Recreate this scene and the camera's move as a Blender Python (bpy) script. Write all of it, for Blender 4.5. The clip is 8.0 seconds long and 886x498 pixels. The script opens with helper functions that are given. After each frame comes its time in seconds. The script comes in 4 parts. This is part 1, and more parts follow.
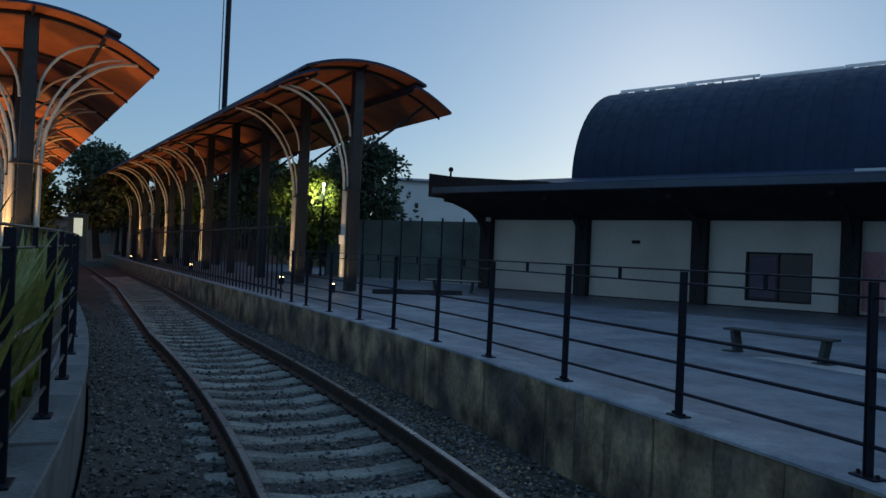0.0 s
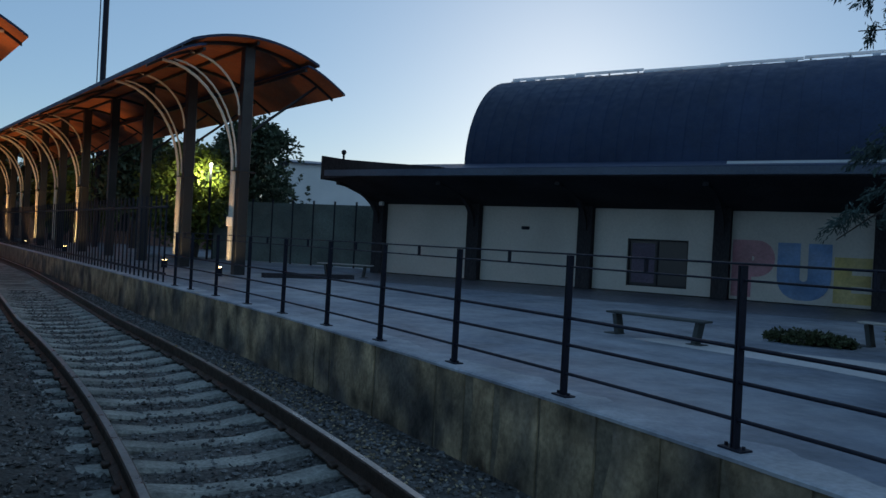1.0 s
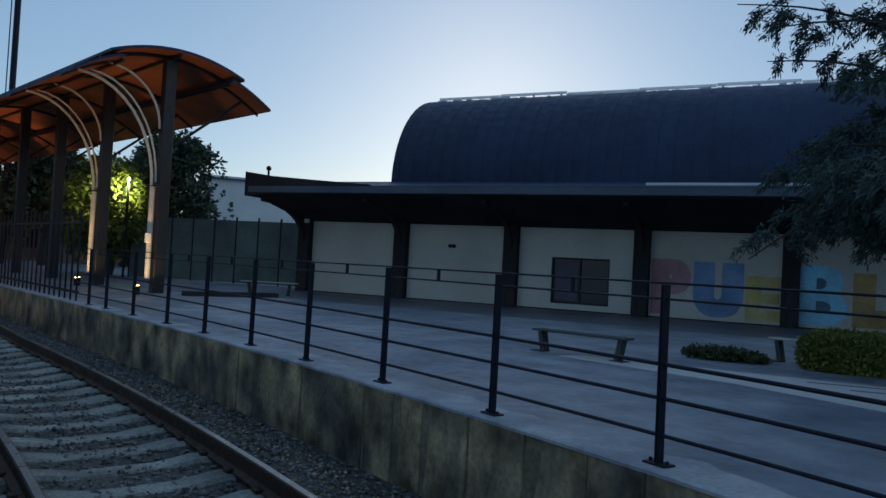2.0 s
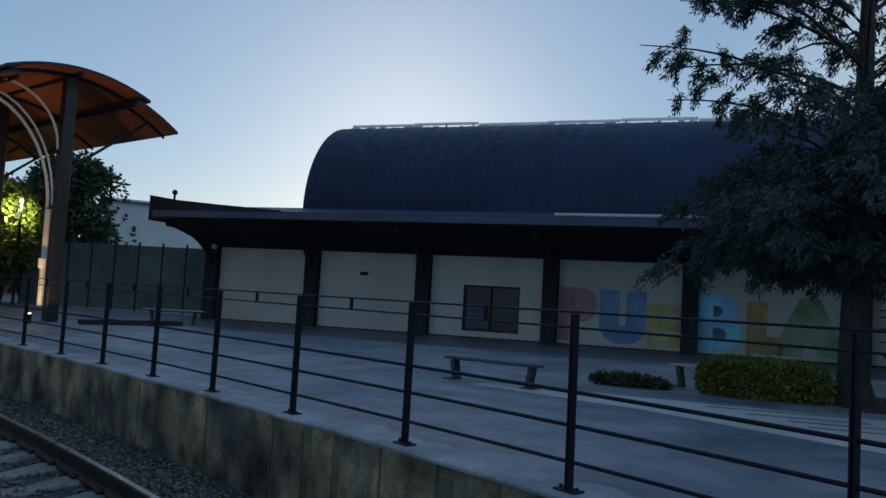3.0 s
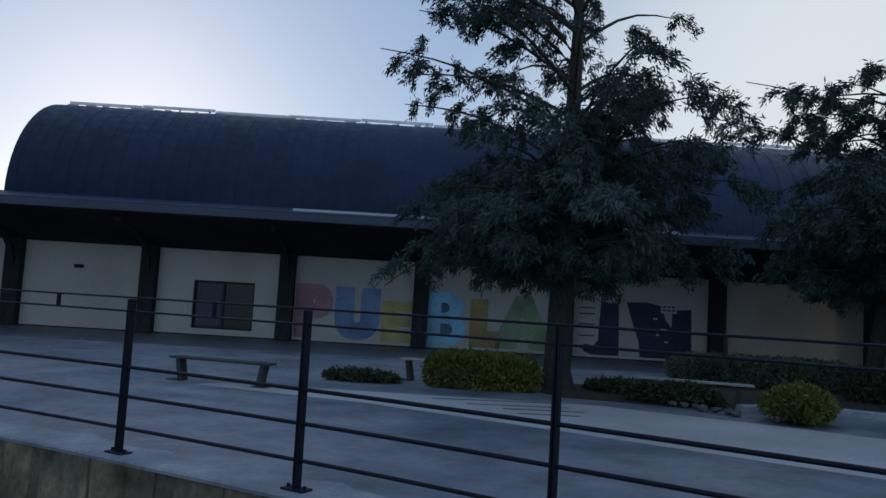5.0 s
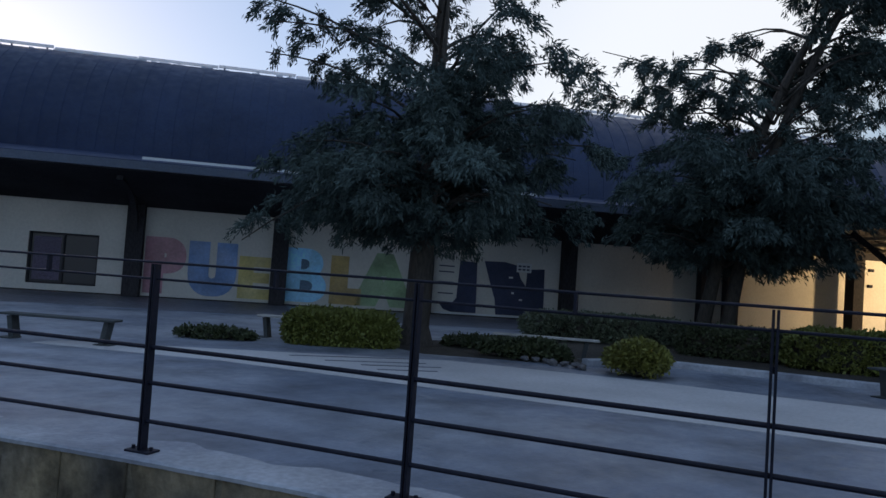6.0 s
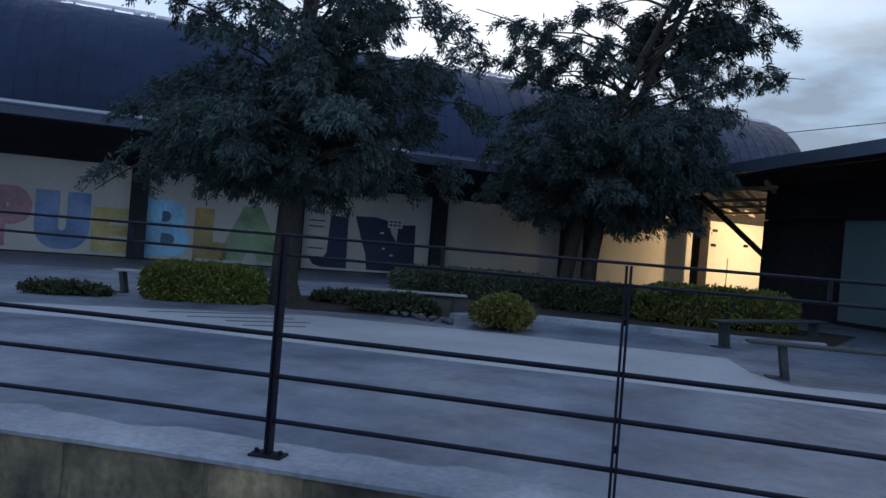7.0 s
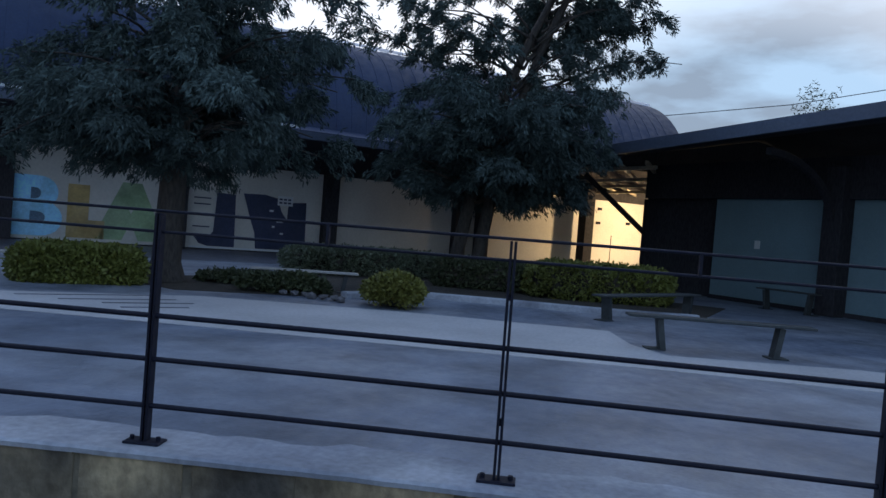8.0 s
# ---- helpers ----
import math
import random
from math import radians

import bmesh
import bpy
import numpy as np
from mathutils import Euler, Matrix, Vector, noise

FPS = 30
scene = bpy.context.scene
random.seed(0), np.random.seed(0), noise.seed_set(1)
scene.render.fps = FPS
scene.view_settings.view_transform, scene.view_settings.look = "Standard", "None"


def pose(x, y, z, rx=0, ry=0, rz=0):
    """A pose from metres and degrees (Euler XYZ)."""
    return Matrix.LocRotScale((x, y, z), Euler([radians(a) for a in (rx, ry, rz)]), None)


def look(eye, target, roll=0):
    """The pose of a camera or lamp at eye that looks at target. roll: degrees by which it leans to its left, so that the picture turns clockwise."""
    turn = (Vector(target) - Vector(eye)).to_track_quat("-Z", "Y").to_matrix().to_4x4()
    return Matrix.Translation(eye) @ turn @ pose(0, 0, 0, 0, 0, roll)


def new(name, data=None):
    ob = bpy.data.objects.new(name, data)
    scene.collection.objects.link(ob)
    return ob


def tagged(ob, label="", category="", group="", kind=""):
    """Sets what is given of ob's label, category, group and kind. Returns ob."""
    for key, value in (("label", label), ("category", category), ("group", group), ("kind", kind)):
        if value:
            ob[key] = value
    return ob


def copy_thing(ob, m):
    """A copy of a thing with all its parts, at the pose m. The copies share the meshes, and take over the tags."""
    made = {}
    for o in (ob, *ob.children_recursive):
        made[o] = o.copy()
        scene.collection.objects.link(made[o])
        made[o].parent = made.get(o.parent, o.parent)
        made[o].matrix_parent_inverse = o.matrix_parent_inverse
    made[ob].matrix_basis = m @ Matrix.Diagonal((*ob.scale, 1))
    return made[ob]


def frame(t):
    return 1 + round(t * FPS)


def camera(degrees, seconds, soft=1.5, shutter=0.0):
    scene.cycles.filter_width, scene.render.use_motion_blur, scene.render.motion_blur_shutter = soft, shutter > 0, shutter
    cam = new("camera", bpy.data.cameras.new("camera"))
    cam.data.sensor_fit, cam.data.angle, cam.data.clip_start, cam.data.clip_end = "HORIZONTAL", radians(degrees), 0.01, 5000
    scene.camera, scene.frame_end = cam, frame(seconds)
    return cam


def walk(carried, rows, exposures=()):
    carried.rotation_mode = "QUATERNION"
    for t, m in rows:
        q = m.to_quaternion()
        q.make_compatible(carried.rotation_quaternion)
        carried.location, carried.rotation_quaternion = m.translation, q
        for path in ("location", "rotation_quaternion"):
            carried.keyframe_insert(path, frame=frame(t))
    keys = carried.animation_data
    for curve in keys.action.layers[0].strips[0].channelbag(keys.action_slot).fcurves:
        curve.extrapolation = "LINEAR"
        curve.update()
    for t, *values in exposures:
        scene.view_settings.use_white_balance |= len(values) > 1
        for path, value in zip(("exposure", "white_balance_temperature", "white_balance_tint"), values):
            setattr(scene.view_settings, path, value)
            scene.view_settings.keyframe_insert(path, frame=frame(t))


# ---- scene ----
cam = camera(60.84, 8.0, soft=1.5)
PATH = [
    (0, look((0.025, -0.064, 1.106), (-0.007, 9.935, 1.189), 2.42)),
    (0.5, look((0.032, -0.036, 1.094), (0.741, 9.939, 1.051), 2.70)),
    (1, look((0.041, -0.018, 1.087), (1.427, 9.885, 1.037), 2.97)),
    (1.5, look((0.030, -0.004, 1.089), (1.918, 9.816, 1.134), 3.06)),
    (3, look((0.000, -0.001, 1.103), (3.425, 9.371, 1.764), 3.23)),
    (3.5, look((0.001, -0.025, 1.105), (4.148, 9.041, 1.888), 3.26)),
    (4, look((0.009, -0.012, 1.102), (4.874, 8.681, 1.971), 3.18)),
    (4.5, look((0.023, 0.005, 1.109), (5.652, 8.221, 2.013), 3.22)),
    (6, look((0.074, 0.051, 1.098), (7.778, 6.416, 1.470), 3.99)),
    (6.5, look((0.086, 0.050, 1.098), (8.331, 5.707, 1.221), 4.38)),
    (7, look((0.099, 0.048, 1.096), (8.791, 4.990, 1.008), 4.63)),
    (7.5, look((0.127, 0.048, 1.087), (9.177, 4.298, 0.878), 4.63)),
    (8, look((0.145, 0.035, 1.088), (9.450, 3.690, 0.827), 4.54)),
]
EXPOSURES = [(0, 0.45, 7200, 9), (1.5, 0.7, 7650, 11), (3, 0.6, 7850, 12), (4.5, 0.7, 8250, 17), (6, 1.15, 8600, 25), (7, 1.38, 8350, 26), (8, 1.42, 8150, 26)]
walk(cam, PATH, EXPOSURES)

# ---- world and light: dusk, the sun has set behind the long building ----
world = bpy.data.worlds.new("dusk")
scene.world = world
world.use_nodes = True
wn, wl = world.node_tree.nodes, world.node_tree.links
sky = wn.new("ShaderNodeTexSky")
sky.sky_type, sky.sun_disc = "NISHITA", False
sky.sun_elevation, sky.sun_rotation = radians(14.0), radians(17.0)
sky.air_density, sky.dust_density, sky.ozone_density = 1.0, 0.3, 4.0
# soft grey clouds, thickest away from the afterglow
tco, cn, cr = wn.new("ShaderNodeTexCoord"), wn.new("ShaderNodeTexNoise"), wn.new("ShaderNodeMapRange")
cmap = wn.new("ShaderNodeMapping")
cmap.inputs["Scale"].default_value = (1.0, 1.0, 3.2)
wl.new(tco.outputs["Generated"], cmap.inputs[0])
wl.new(cmap.outputs[0], cn.inputs["Vector"])
cn.inputs["Scale"].default_value, cn.inputs["Detail"].default_value = 4.5, 8.0
cr.inputs[1].default_value, cr.inputs[2].default_value = 0.44, 0.60
wl.new(cn.outputs[0], cr.inputs[0])
sep, side = wn.new("ShaderNodeSeparateXYZ"), wn.new("ShaderNodeMapRange")
wl.new(tco.outputs["Generated"], sep.inputs[0])
side.inputs[1].default_value, side.inputs[2].default_value = 0.925, 0.972
wl.new(sep.outputs[0], side.inputs[0])
tone = wn.new("ShaderNodeMix")
tone.data_type = "RGBA"
wl.new(cr.outputs[0], tone.inputs[0])
tone.inputs[6].default_value, tone.inputs[7].default_value = (1.5, 3.2, 5.1, 1), (0.8, 1.55, 2.45, 1)
side.inputs[4].default_value = 0.9
mix = wn.new("ShaderNodeMix")
mix.data_type = "RGBA"
wl.new(side.outputs[0], mix.inputs[0])
wl.new(tone.outputs[2], mix.inputs[7])
veil = wn.new("ShaderNodeMix")
veil.data_type = "RGBA"
veil.inputs[0].default_value = 0.5
wl.new(sky.outputs[0], veil.inputs[6])
veil.inputs[7].default_value = (1.6, 3.2, 5.7, 1)
thin, tr = wn.new("ShaderNodeMix"), wn.new("ShaderNodeMapRange")
thin.data_type = "RGBA"
tr.interpolation_type = "SMOOTHSTEP"
tr.inputs[1].default_value, tr.inputs[2].default_value, tr.inputs[4].default_value = 0.58, 0.86, 0.72
wl.new(sep.outputs[0], tr.inputs[0])
wl.new(tr.outputs[0], thin.inputs[0])
wl.new(veil.outputs[2], thin.inputs[6])
thin.inputs[7].default_value = (5.1, 6.6, 7.8, 1)
wl.new(thin.outputs[2], mix.inputs[6])
wl.new(mix.outputs[2], wn["Background"].inputs[0])
wn["Background"].inputs[1].default_value = 0.08
sun = new("sun", bpy.data.lights.new("sun", "SUN"))
sun.data.energy, sun.data.angle, sun.data.color = 0.1, radians(15), (1.0, 0.9, 0.8)
sun.matrix_world = look((8.0, 26, 6.8), (0, 0, 0))
P_CANOPY, P_PASSAGE, P_STREET = (95.0, 430.0), 300.0, 480.0


# ---- materials ----
def mat(name, base, rough=0.75, metal=0.0, var=0.3, scale=3.0, stain=0.35, stain_scale=0.6, bump=0.25, bump_scale=40.0, each=0.0, streak=1.0, second=None, second_scale=2.0, island=0.0, placed=False):
    m = bpy.data.materials.new(name)
    m.use_nodes = True
    nt = m.node_tree
    N, L = nt.nodes, nt.links
    b = N["Principled BSDF"]
    b.inputs["Roughness"].default_value, b.inputs["Metallic"].default_value = rough, metal
    tc, mp = N.new("ShaderNodeTexCoord"), N.new("ShaderNodeMapping")
    mp.inputs["Scale"].default_value = (1, 1, streak)
    if placed:  # stains run on across the joints
        L.new(N.new("ShaderNodeNewGeometry").outputs["Position"], mp.inputs[0])
    else:
        L.new(tc.outputs["Object"], mp.inputs[0])
    if each and not placed:  # every piece has its own cut of the pattern
        oi0, sh = N.new("ShaderNodeObjectInfo"), N.new("ShaderNodeVectorMath")
        sh.operation = "SCALE"
        sh.inputs[0].default_value = (37.0, 23.0, 11.0)
        L.new(oi0.outputs["Random"], sh.inputs["Scale"])
        L.new(sh.outputs[0], mp.inputs["Location"])

    def tex(sc, detail=5.0):
        t = N.new("ShaderNodeTexNoise")
        t.inputs["Scale"].default_value, t.inputs["Detail"].default_value = sc, detail
        L.new(mp.outputs[0], t.inputs["Vector"])
        return t

    def mapped(sock, lo, hi, a=0.3, c=0.7):
        r = N.new("ShaderNodeMapRange")
        r.inputs[1].default_value, r.inputs[2].default_value, r.inputs[3].default_value, r.inputs[4].default_value = a, c, lo, hi
        L.new(sock, r.inputs[0])
        return r.outputs[0]

    def times(a, c):
        q = N.new("ShaderNodeMath")
        q.operation = "MULTIPLY"
        L.new(a, q.inputs[0])
        L.new(c, q.inputs[1])
        return q.outputs[0]

    grain = mapped(tex(scale * 8).outputs[0], 1 - var, 1 + var)
    wide = mapped(tex(stain_scale, 8.0).outputs[0], 1 - stain, 1 + stain * 0.6)
    k = times(grain, wide)
    if each:
        oi = N.new("ShaderNodeObjectInfo")
        k = times(k, mapped(oi.outputs["Random"], 1 - each, 1 + each, 0.0, 1.0))
    if island:
        ge = N.new("ShaderNodeNewGeometry")
        k = times(k, mapped(ge.outputs["Random Per Island"], 1 - island, 1 + island, 0.0, 1.0))
    mul = N.new("ShaderNodeVectorMath")
    mul.operation = "SCALE"
    mul.inputs[0].default_value = base[:3]
    if second:
        mx = N.new("ShaderNodeMix")
        mx.data_type = "RGBA"
        mx.inputs[6].default_value, mx.inputs[7].default_value = (*base[:3], 1), (*second, 1)
        L.new(mapped(tex(second_scale, 7.0).outputs[0], 0.0, 1.0, 0.42, 0.6), mx.inputs[0])
        L.new(mx.outputs[2], mul.inputs[0])
    L.new(k, mul.inputs["Scale"])
    L.new(mul.outputs[0], b.inputs["Base Color"])
    if bump:
        bp = N.new("ShaderNodeBump")
        bp.inputs["Strength"].default_value, bp.inputs["Distance"].default_value = bump, 0.02
        L.new(tex(bump_scale).outputs[0], bp.inputs["Height"])
        L.new(bp.outputs[0], b.inputs["Normal"])
        L.new(mapped(tex(scale * 2).outputs[0], max(rough - 0.12, 0.05), min(rough + 0.1, 1.0)), b.inputs["Roughness"])
    return m


M_concrete = mat("plaza_concrete", (0.157, 0.192, 0.243), 0.5, var=0.14, scale=4, stain=0.4, stain_scale=1.6, bump=0.15, second=(0.26, 0.29, 0.332), second_scale=0.45)
M_band = mat("pale_concrete", (0.52, 0.51, 0.51), 0.7, var=0.1, stain=0.2, bump=0.2)
M_coping = mat("coping_concrete", (0.29, 0.318, 0.365), 0.75, var=0.15, stain=0.3, stain_scale=2.2, second=(0.4, 0.425, 0.46), second_scale=1.3)
M_block = mat("stained_block", (0.37, 0.275, 0.165), 0.92, var=0.3, scale=3, stain=0.8, stain_scale=2.6, bump=0.6, bump_scale=25, each=0.04, streak=0.8, second=(0.12, 0.105, 0.085), second_scale=1.5, placed=True)
# darker concrete for the fenced platform's wall and coping
M_kerbdark = mat("damp_platform_concrete", (0.12, 0.145, 0.16), 0.8, var=0.2, stain=0.35, stain_scale=2.0, second=(0.18, 0.20, 0.21), second_scale=1.5)
M_ballast = mat("ballast", (0.08, 0.077, 0.072), 0.95, var=0.6, scale=4, stain=0.35, bump=1.0, bump_scale=30)
M_stone = mat("ballast_stone", (0.138, 0.139, 0.136), 0.9, var=0.3, scale=6, stain=0.2, bump=0.4, island=0.75)
M_sleeper = mat("sleeper_concrete", (0.30, 0.305, 0.275), 0.9, var=0.3, scale=4, stain=0.55, stain_scale=2.0, bump=0.5, each=0.15)
M_rail = mat("rusty_rail", (0.075, 0.05, 0.038), 0.6, 0.6, var=0.35, scale=5, stain=0.3, bump=0.3)
M_railtop = mat("worn_rail_head", (0.33, 0.30, 0.28), 0.35, 0.9, var=0.2, stain=0.3, bump=0.1)
M_steel = mat("black_painted_steel", (0.012, 0.014, 0.026), 0.55, 0.0, var=0.25, scale=6, stain=0.3, bump=0.1)
M_steel.node_tree.nodes["Principled BSDF"].inputs["Specular IOR Level"].default_value = 0.2
M_plaster = mat("cream_plaster", (0.62, 0.60, 0.55), 0.85, var=0.06, scale=2, stain=0.14, stain_scale=0.5, bump=0.12)
M_timber = mat("dark_timber", (0.046, 0.045, 0.05), 0.9, var=0.3, scale=4, stain=0.3, bump=0.3, streak=0.3)
M_timber.node_tree.nodes["Principled BSDF"].inputs["Specular IOR Level"].default_value = 0.03
M_roof = mat("dark_standing_seam_roof", (0.016, 0.037, 0.085), 0.6, 0.0, var=0.15, scale=2, stain=0.25, bump=0.15)
M_roof.node_tree.nodes["Principled BSDF"].inputs["Specular IOR Level"].default_value = 0.3
M_fascia = mat("grey_fascia", (0.07, 0.10, 0.145), 0.5, 0.1, var=0.15, stain=0.25, bump=0.1)
M_glass = mat("dark_window_glass", (0.02, 0.022, 0.03), 0.3, 0.0, var=0.1, stain=0.1, bump=0)
M_canopy = mat("terracotta_soffit", (0.34, 0.10, 0.036), 0.7, var=0.25, scale=2, stain=0.6, stain_scale=0.5, bump=0.15)
M_arc = mat("galvanised_arc", (0.62, 0.58, 0.49), 0.5, 0.0, var=0.2, scale=5, stain=0.25, bump=0.1)
M_col = mat("grey_steel_column", (0.024, 0.027, 0.032), 0.5, 0.3, var=0.2, stain=0.3, bump=0.1)
M_bark = mat("bark", (0.06, 0.05, 0.042), 0.95, var=0.45, scale=4, stain=0.3, bump=1.0, bump_scale=18, streak=0.25)
M_leaf = mat("conifer_leaf", (0.075, 0.114, 0.107), 0.95, var=0.4, scale=1, stain=0.4, bump=0)
M_leaf.node_tree.nodes["Principled BSDF"].inputs["Specular IOR Level"].default_value = 0.1
# leaf colour brightened to carry the street lamp's light on the tree
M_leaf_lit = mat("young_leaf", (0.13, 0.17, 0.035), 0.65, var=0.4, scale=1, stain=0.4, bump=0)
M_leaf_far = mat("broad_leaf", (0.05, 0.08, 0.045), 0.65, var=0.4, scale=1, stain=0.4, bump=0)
M_hedge = mat("hedge_leaf", (0.15, 0.165, 0.033), 0.65, var=0.28, scale=2, stain=0.35, bump=0)
M_hedge_dark = mat("dark_hedge_leaf", (0.055, 0.07, 0.03), 0.65, var=0.45, scale=2, stain=0.35, bump=0)
M_bush = mat("golden_bush_leaf", (0.165, 0.16, 0.032), 0.65, var=0.45, scale=2, stain=0.35, bump=0)
M_soil = mat("soil", (0.05, 0.04, 0.03), 0.95, var=0.4, scale=4, stain=0.4, bump=0.8)
M_white = mat("pale_sheet_cladding", (0.62, 0.66, 0.66), 0.5, var=0.05, stain=0.12, bump=0.05)
M_ground = mat("ground_soil", (0.10, 0.095, 0.085), 0.95, var=0.4, stain=0.4, stain_scale=0.1, bump=0.5)


# ---- small builders ----
def rot_z(a):
    return Matrix.Rotation(a, 4, "Z")


def mesh_of(bm, name, material):
    me = bpy.data.meshes.new(name)
    bm.to_mesh(me)
    bm.free()
    for m in material if isinstance(material, (list, tuple)) else (material,):
        me.materials.append(m)
    return me


def part(name, bm, material, parent, label=""):
    ob = new(name, mesh_of(bm, name, material))
    ob.parent = parent
    return tagged(ob, label)


def thing(name, label, category, m=None, group="", kind=""):
    ob = new(name)
    if m is not None:
        ob.matrix_basis = m
    return tagged(ob, label, category, group, kind)


def solo(name, bm, material, label, category, m=None, group="", kind=""):
    ob = new(name, mesh_of(bm, name, material))
    if m is not None:
        ob.matrix_basis = m
    return tagged(ob, label, category, group, kind)


def add_box(bm, x0, x1, y0, y1, z0, z1, bevel=0.0, m=None):
    r = bmesh.ops.create_cube(bm, size=1.0)
    vs = r["verts"]
    for v in vs:
        v.co = Vector(((x0 + x1) / 2 + v.co.x * (x1 - x0), (y0 + y1) / 2 + v.co.y * (y1 - y0), (z0 + z1) / 2 + v.co.z * (z1 - z0)))
    if bevel:
        es = list({e for v in vs for e in v.link_edges})
        out = bmesh.ops.bevel(bm, geom=es, offset=bevel, segments=1, affect="EDGES", clamp_overlap=True)
        vs = list({v for f in out["faces"] for v in f.verts} | {v for v in vs if v.is_valid})
    if m is not None:
        bmesh.ops.transform(bm, matrix=m, verts=vs)
    return bm


def box(*a, **k):
    return add_box(bmesh.new(), *a, **k)


def add_sweep(bm, pts, profile, closed_profile=True, cap=True, ups=None):
    """Sweep a 2D profile (side, up) along points; side is level and to the right of the way."""
    rings = []
    for i, p in enumerate(pts):
        a, b = pts[max(i - 1, 0)], pts[min(i + 1, len(pts) - 1)]
        d = (Vector(b) - Vector(a)).normalized()
        side = d.cross(Vector((0, 0, 1)))
        side = side.normalized() if side.length > 1e-4 else Vector((1, 0, 0))
        up = side.cross(d)
        rings.append([bm.verts.new(Vector(p) + side * q[0] + up * q[1]) for q in profile])
    k = len(profile)
    for r0, r1 in zip(rings, rings[1:]):
        for j in range(k if closed_profile else k - 1):
            bm.faces.new((r0[j], r0[(j + 1) % k], r1[(j + 1) % k], r1[j]))
    if cap and closed_profile:
        bm.faces.new(rings[0][::-1])
        bm.faces.new(rings[-1])
    return bm


def ring(r, k=8):
    return [(r * math.cos(2 * math.pi * i / k), r * math.sin(2 * math.pi * i / k)) for i in range(k)]


def sweep(pts, profile, **k):
    return add_sweep(bmesh.new(), pts, profile, **k)


def flat(points, z0, z1):
    """A slab over a plan polygon."""
    bm = bmesh.new()
    f = bm.faces.new([bm.verts.new((x, y, z1)) for x, y in points])
    if f.normal.z < 0:
        f.normal_flip()
    f.normal_update()
    if f.normal.z < 0:
        f.normal_flip()
    ext = bmesh.ops.extrude_face_region(bm, geom=[f])
    bmesh.ops.translate(bm, vec=(0, 0, z0 - z1), verts=[v for v in ext["geom"] if isinstance(v, bmesh.types.BMVert)])
    bmesh.ops.recalc_face_normals(bm, faces=bm.faces)
    return bm


# ---- the line of the track: a bend that straightens out ----
def heading(s):
    return radians(-28 + 14.1 * (1 - min(s, 17.0) / 17.0) ** 2)


AXIS = {}
_x, _y, _s = 1.89, 0.0, 0.0
for _k in range(0, 1601):
    AXIS[_k] = (_x, _y)
    _x, _y = _x + 0.05 * math.sin(heading(_k * 0.05)), _y + 0.05 * math.cos(heading(_k * 0.05))
_x, _y = 1.89, 0.0
for _k in range(0, -241, -1):
    AXIS[_k] = (_x, _y)
    _x, _y = _x - 0.05 * math.sin(heading(_k * 0.05)), _y - 0.05 * math.cos(heading(_k * 0.05))


def along(s, off, z=0.0):
    k = round(s / 0.05)
    x, y = AXIS[k]
    a = heading(s)
    if off > 1.0:  # the plaza edge stands a little further off near its end
        off += 0.1 * min(1.0, max(0.0, (6.5 - s) / 3.5))
    if -2.0 < off < 1.0 and s > 15:  # the rails drift towards the plaza further along
        off += min(0.6, 0.04 * (s - 15))
    return Vector((x + off * math.cos(a), y - off * math.sin(a), z))


def line(s0, s1, off, z, step=0.5):
    n = max(2, int((s1 - s0) / step) + 1)
    return [along(s0 + (s1 - s0) * i / (n - 1), off, z) for i in range(n)]


S0, S1 = -11.0, 75.0
POST, EDGE, RAIL_R, RAIL_L, CURB = 1.52, 1.39, 0.16, -1.355, -2.50
MID = (RAIL_R + RAIL_L) / 2
RAIL_TOP = -0.47

# ---- ground, platforms, track bed ----
bm = bmesh.new()
bmesh.ops.create_grid(bm, x_segments=8, y_segments=8, size=1500)
solo("ground", bm, M_ground, "flat dark soil reaching the horizon", "ground", pose(0, 0, -0.95), kind="structure")

edge_r = line(S0, S1, EDGE + 0.09, 0)
bm = flat([(p.x, p.y) for p in edge_r] + [(60, 110), (90, 60), (90, -40), (20, -40)], -0.9, 0.0)
solo("pavement", bm, M_concrete, "bluish grey worn concrete plaza beside the track", "pavement", kind="structure")
edge_l = line(S0, S1, CURB - 0.25, 0)
bm = flat([(p.x, p.y) for p in edge_l] + [(-80, 90), (-80, -40), (-10, -40)], -0.9, -0.004)
solo("platform", bm, M_concrete, "grey concrete platform behind the fence", "platform", kind="structure")
band = [(3.9, 9.35), (5.06, 7.23), (5.8, 4.94), (6.42, 2.8), (7.0, 0.75), (7.6, -1.8), (8.9, -3.0), (8.75, -1.2), (8.0, 0.62), (8.5, 1.05), (9.5, 1.45), (8.8, 4.1), (7.9, 6.3), (6.4, 7.6), (4.3, 9.45)]
solo("pavement_band", flat(band, 0.001, 0.006), M_band, "pale smooth concrete strip set in the plaza", "pavement", kind="structure")

M_groove = mat("dark_groove", (0.13, 0.14, 0.17), 0.8, var=0.3, stain=0.4, stain_scale=3)
for a, b in (((6.14, 7.4), (7.46, 6.57)), ((6.24, 6.86), (7.29, 6.16)), ((6.38, 6.38), (7.18, 5.82)), ((6.27, 6.01), (6.84, 5.6))):
    solo("paving_line", sweep([(*a, 0.009), (*b, 0.009)], [(-0.03, -0.006), (0.03, -0.006), (0.03, 0.001), (-0.03, 0.001)]), M_groove, "thin dark groove across the pale paving", "paving line", group="dark paving grooves")

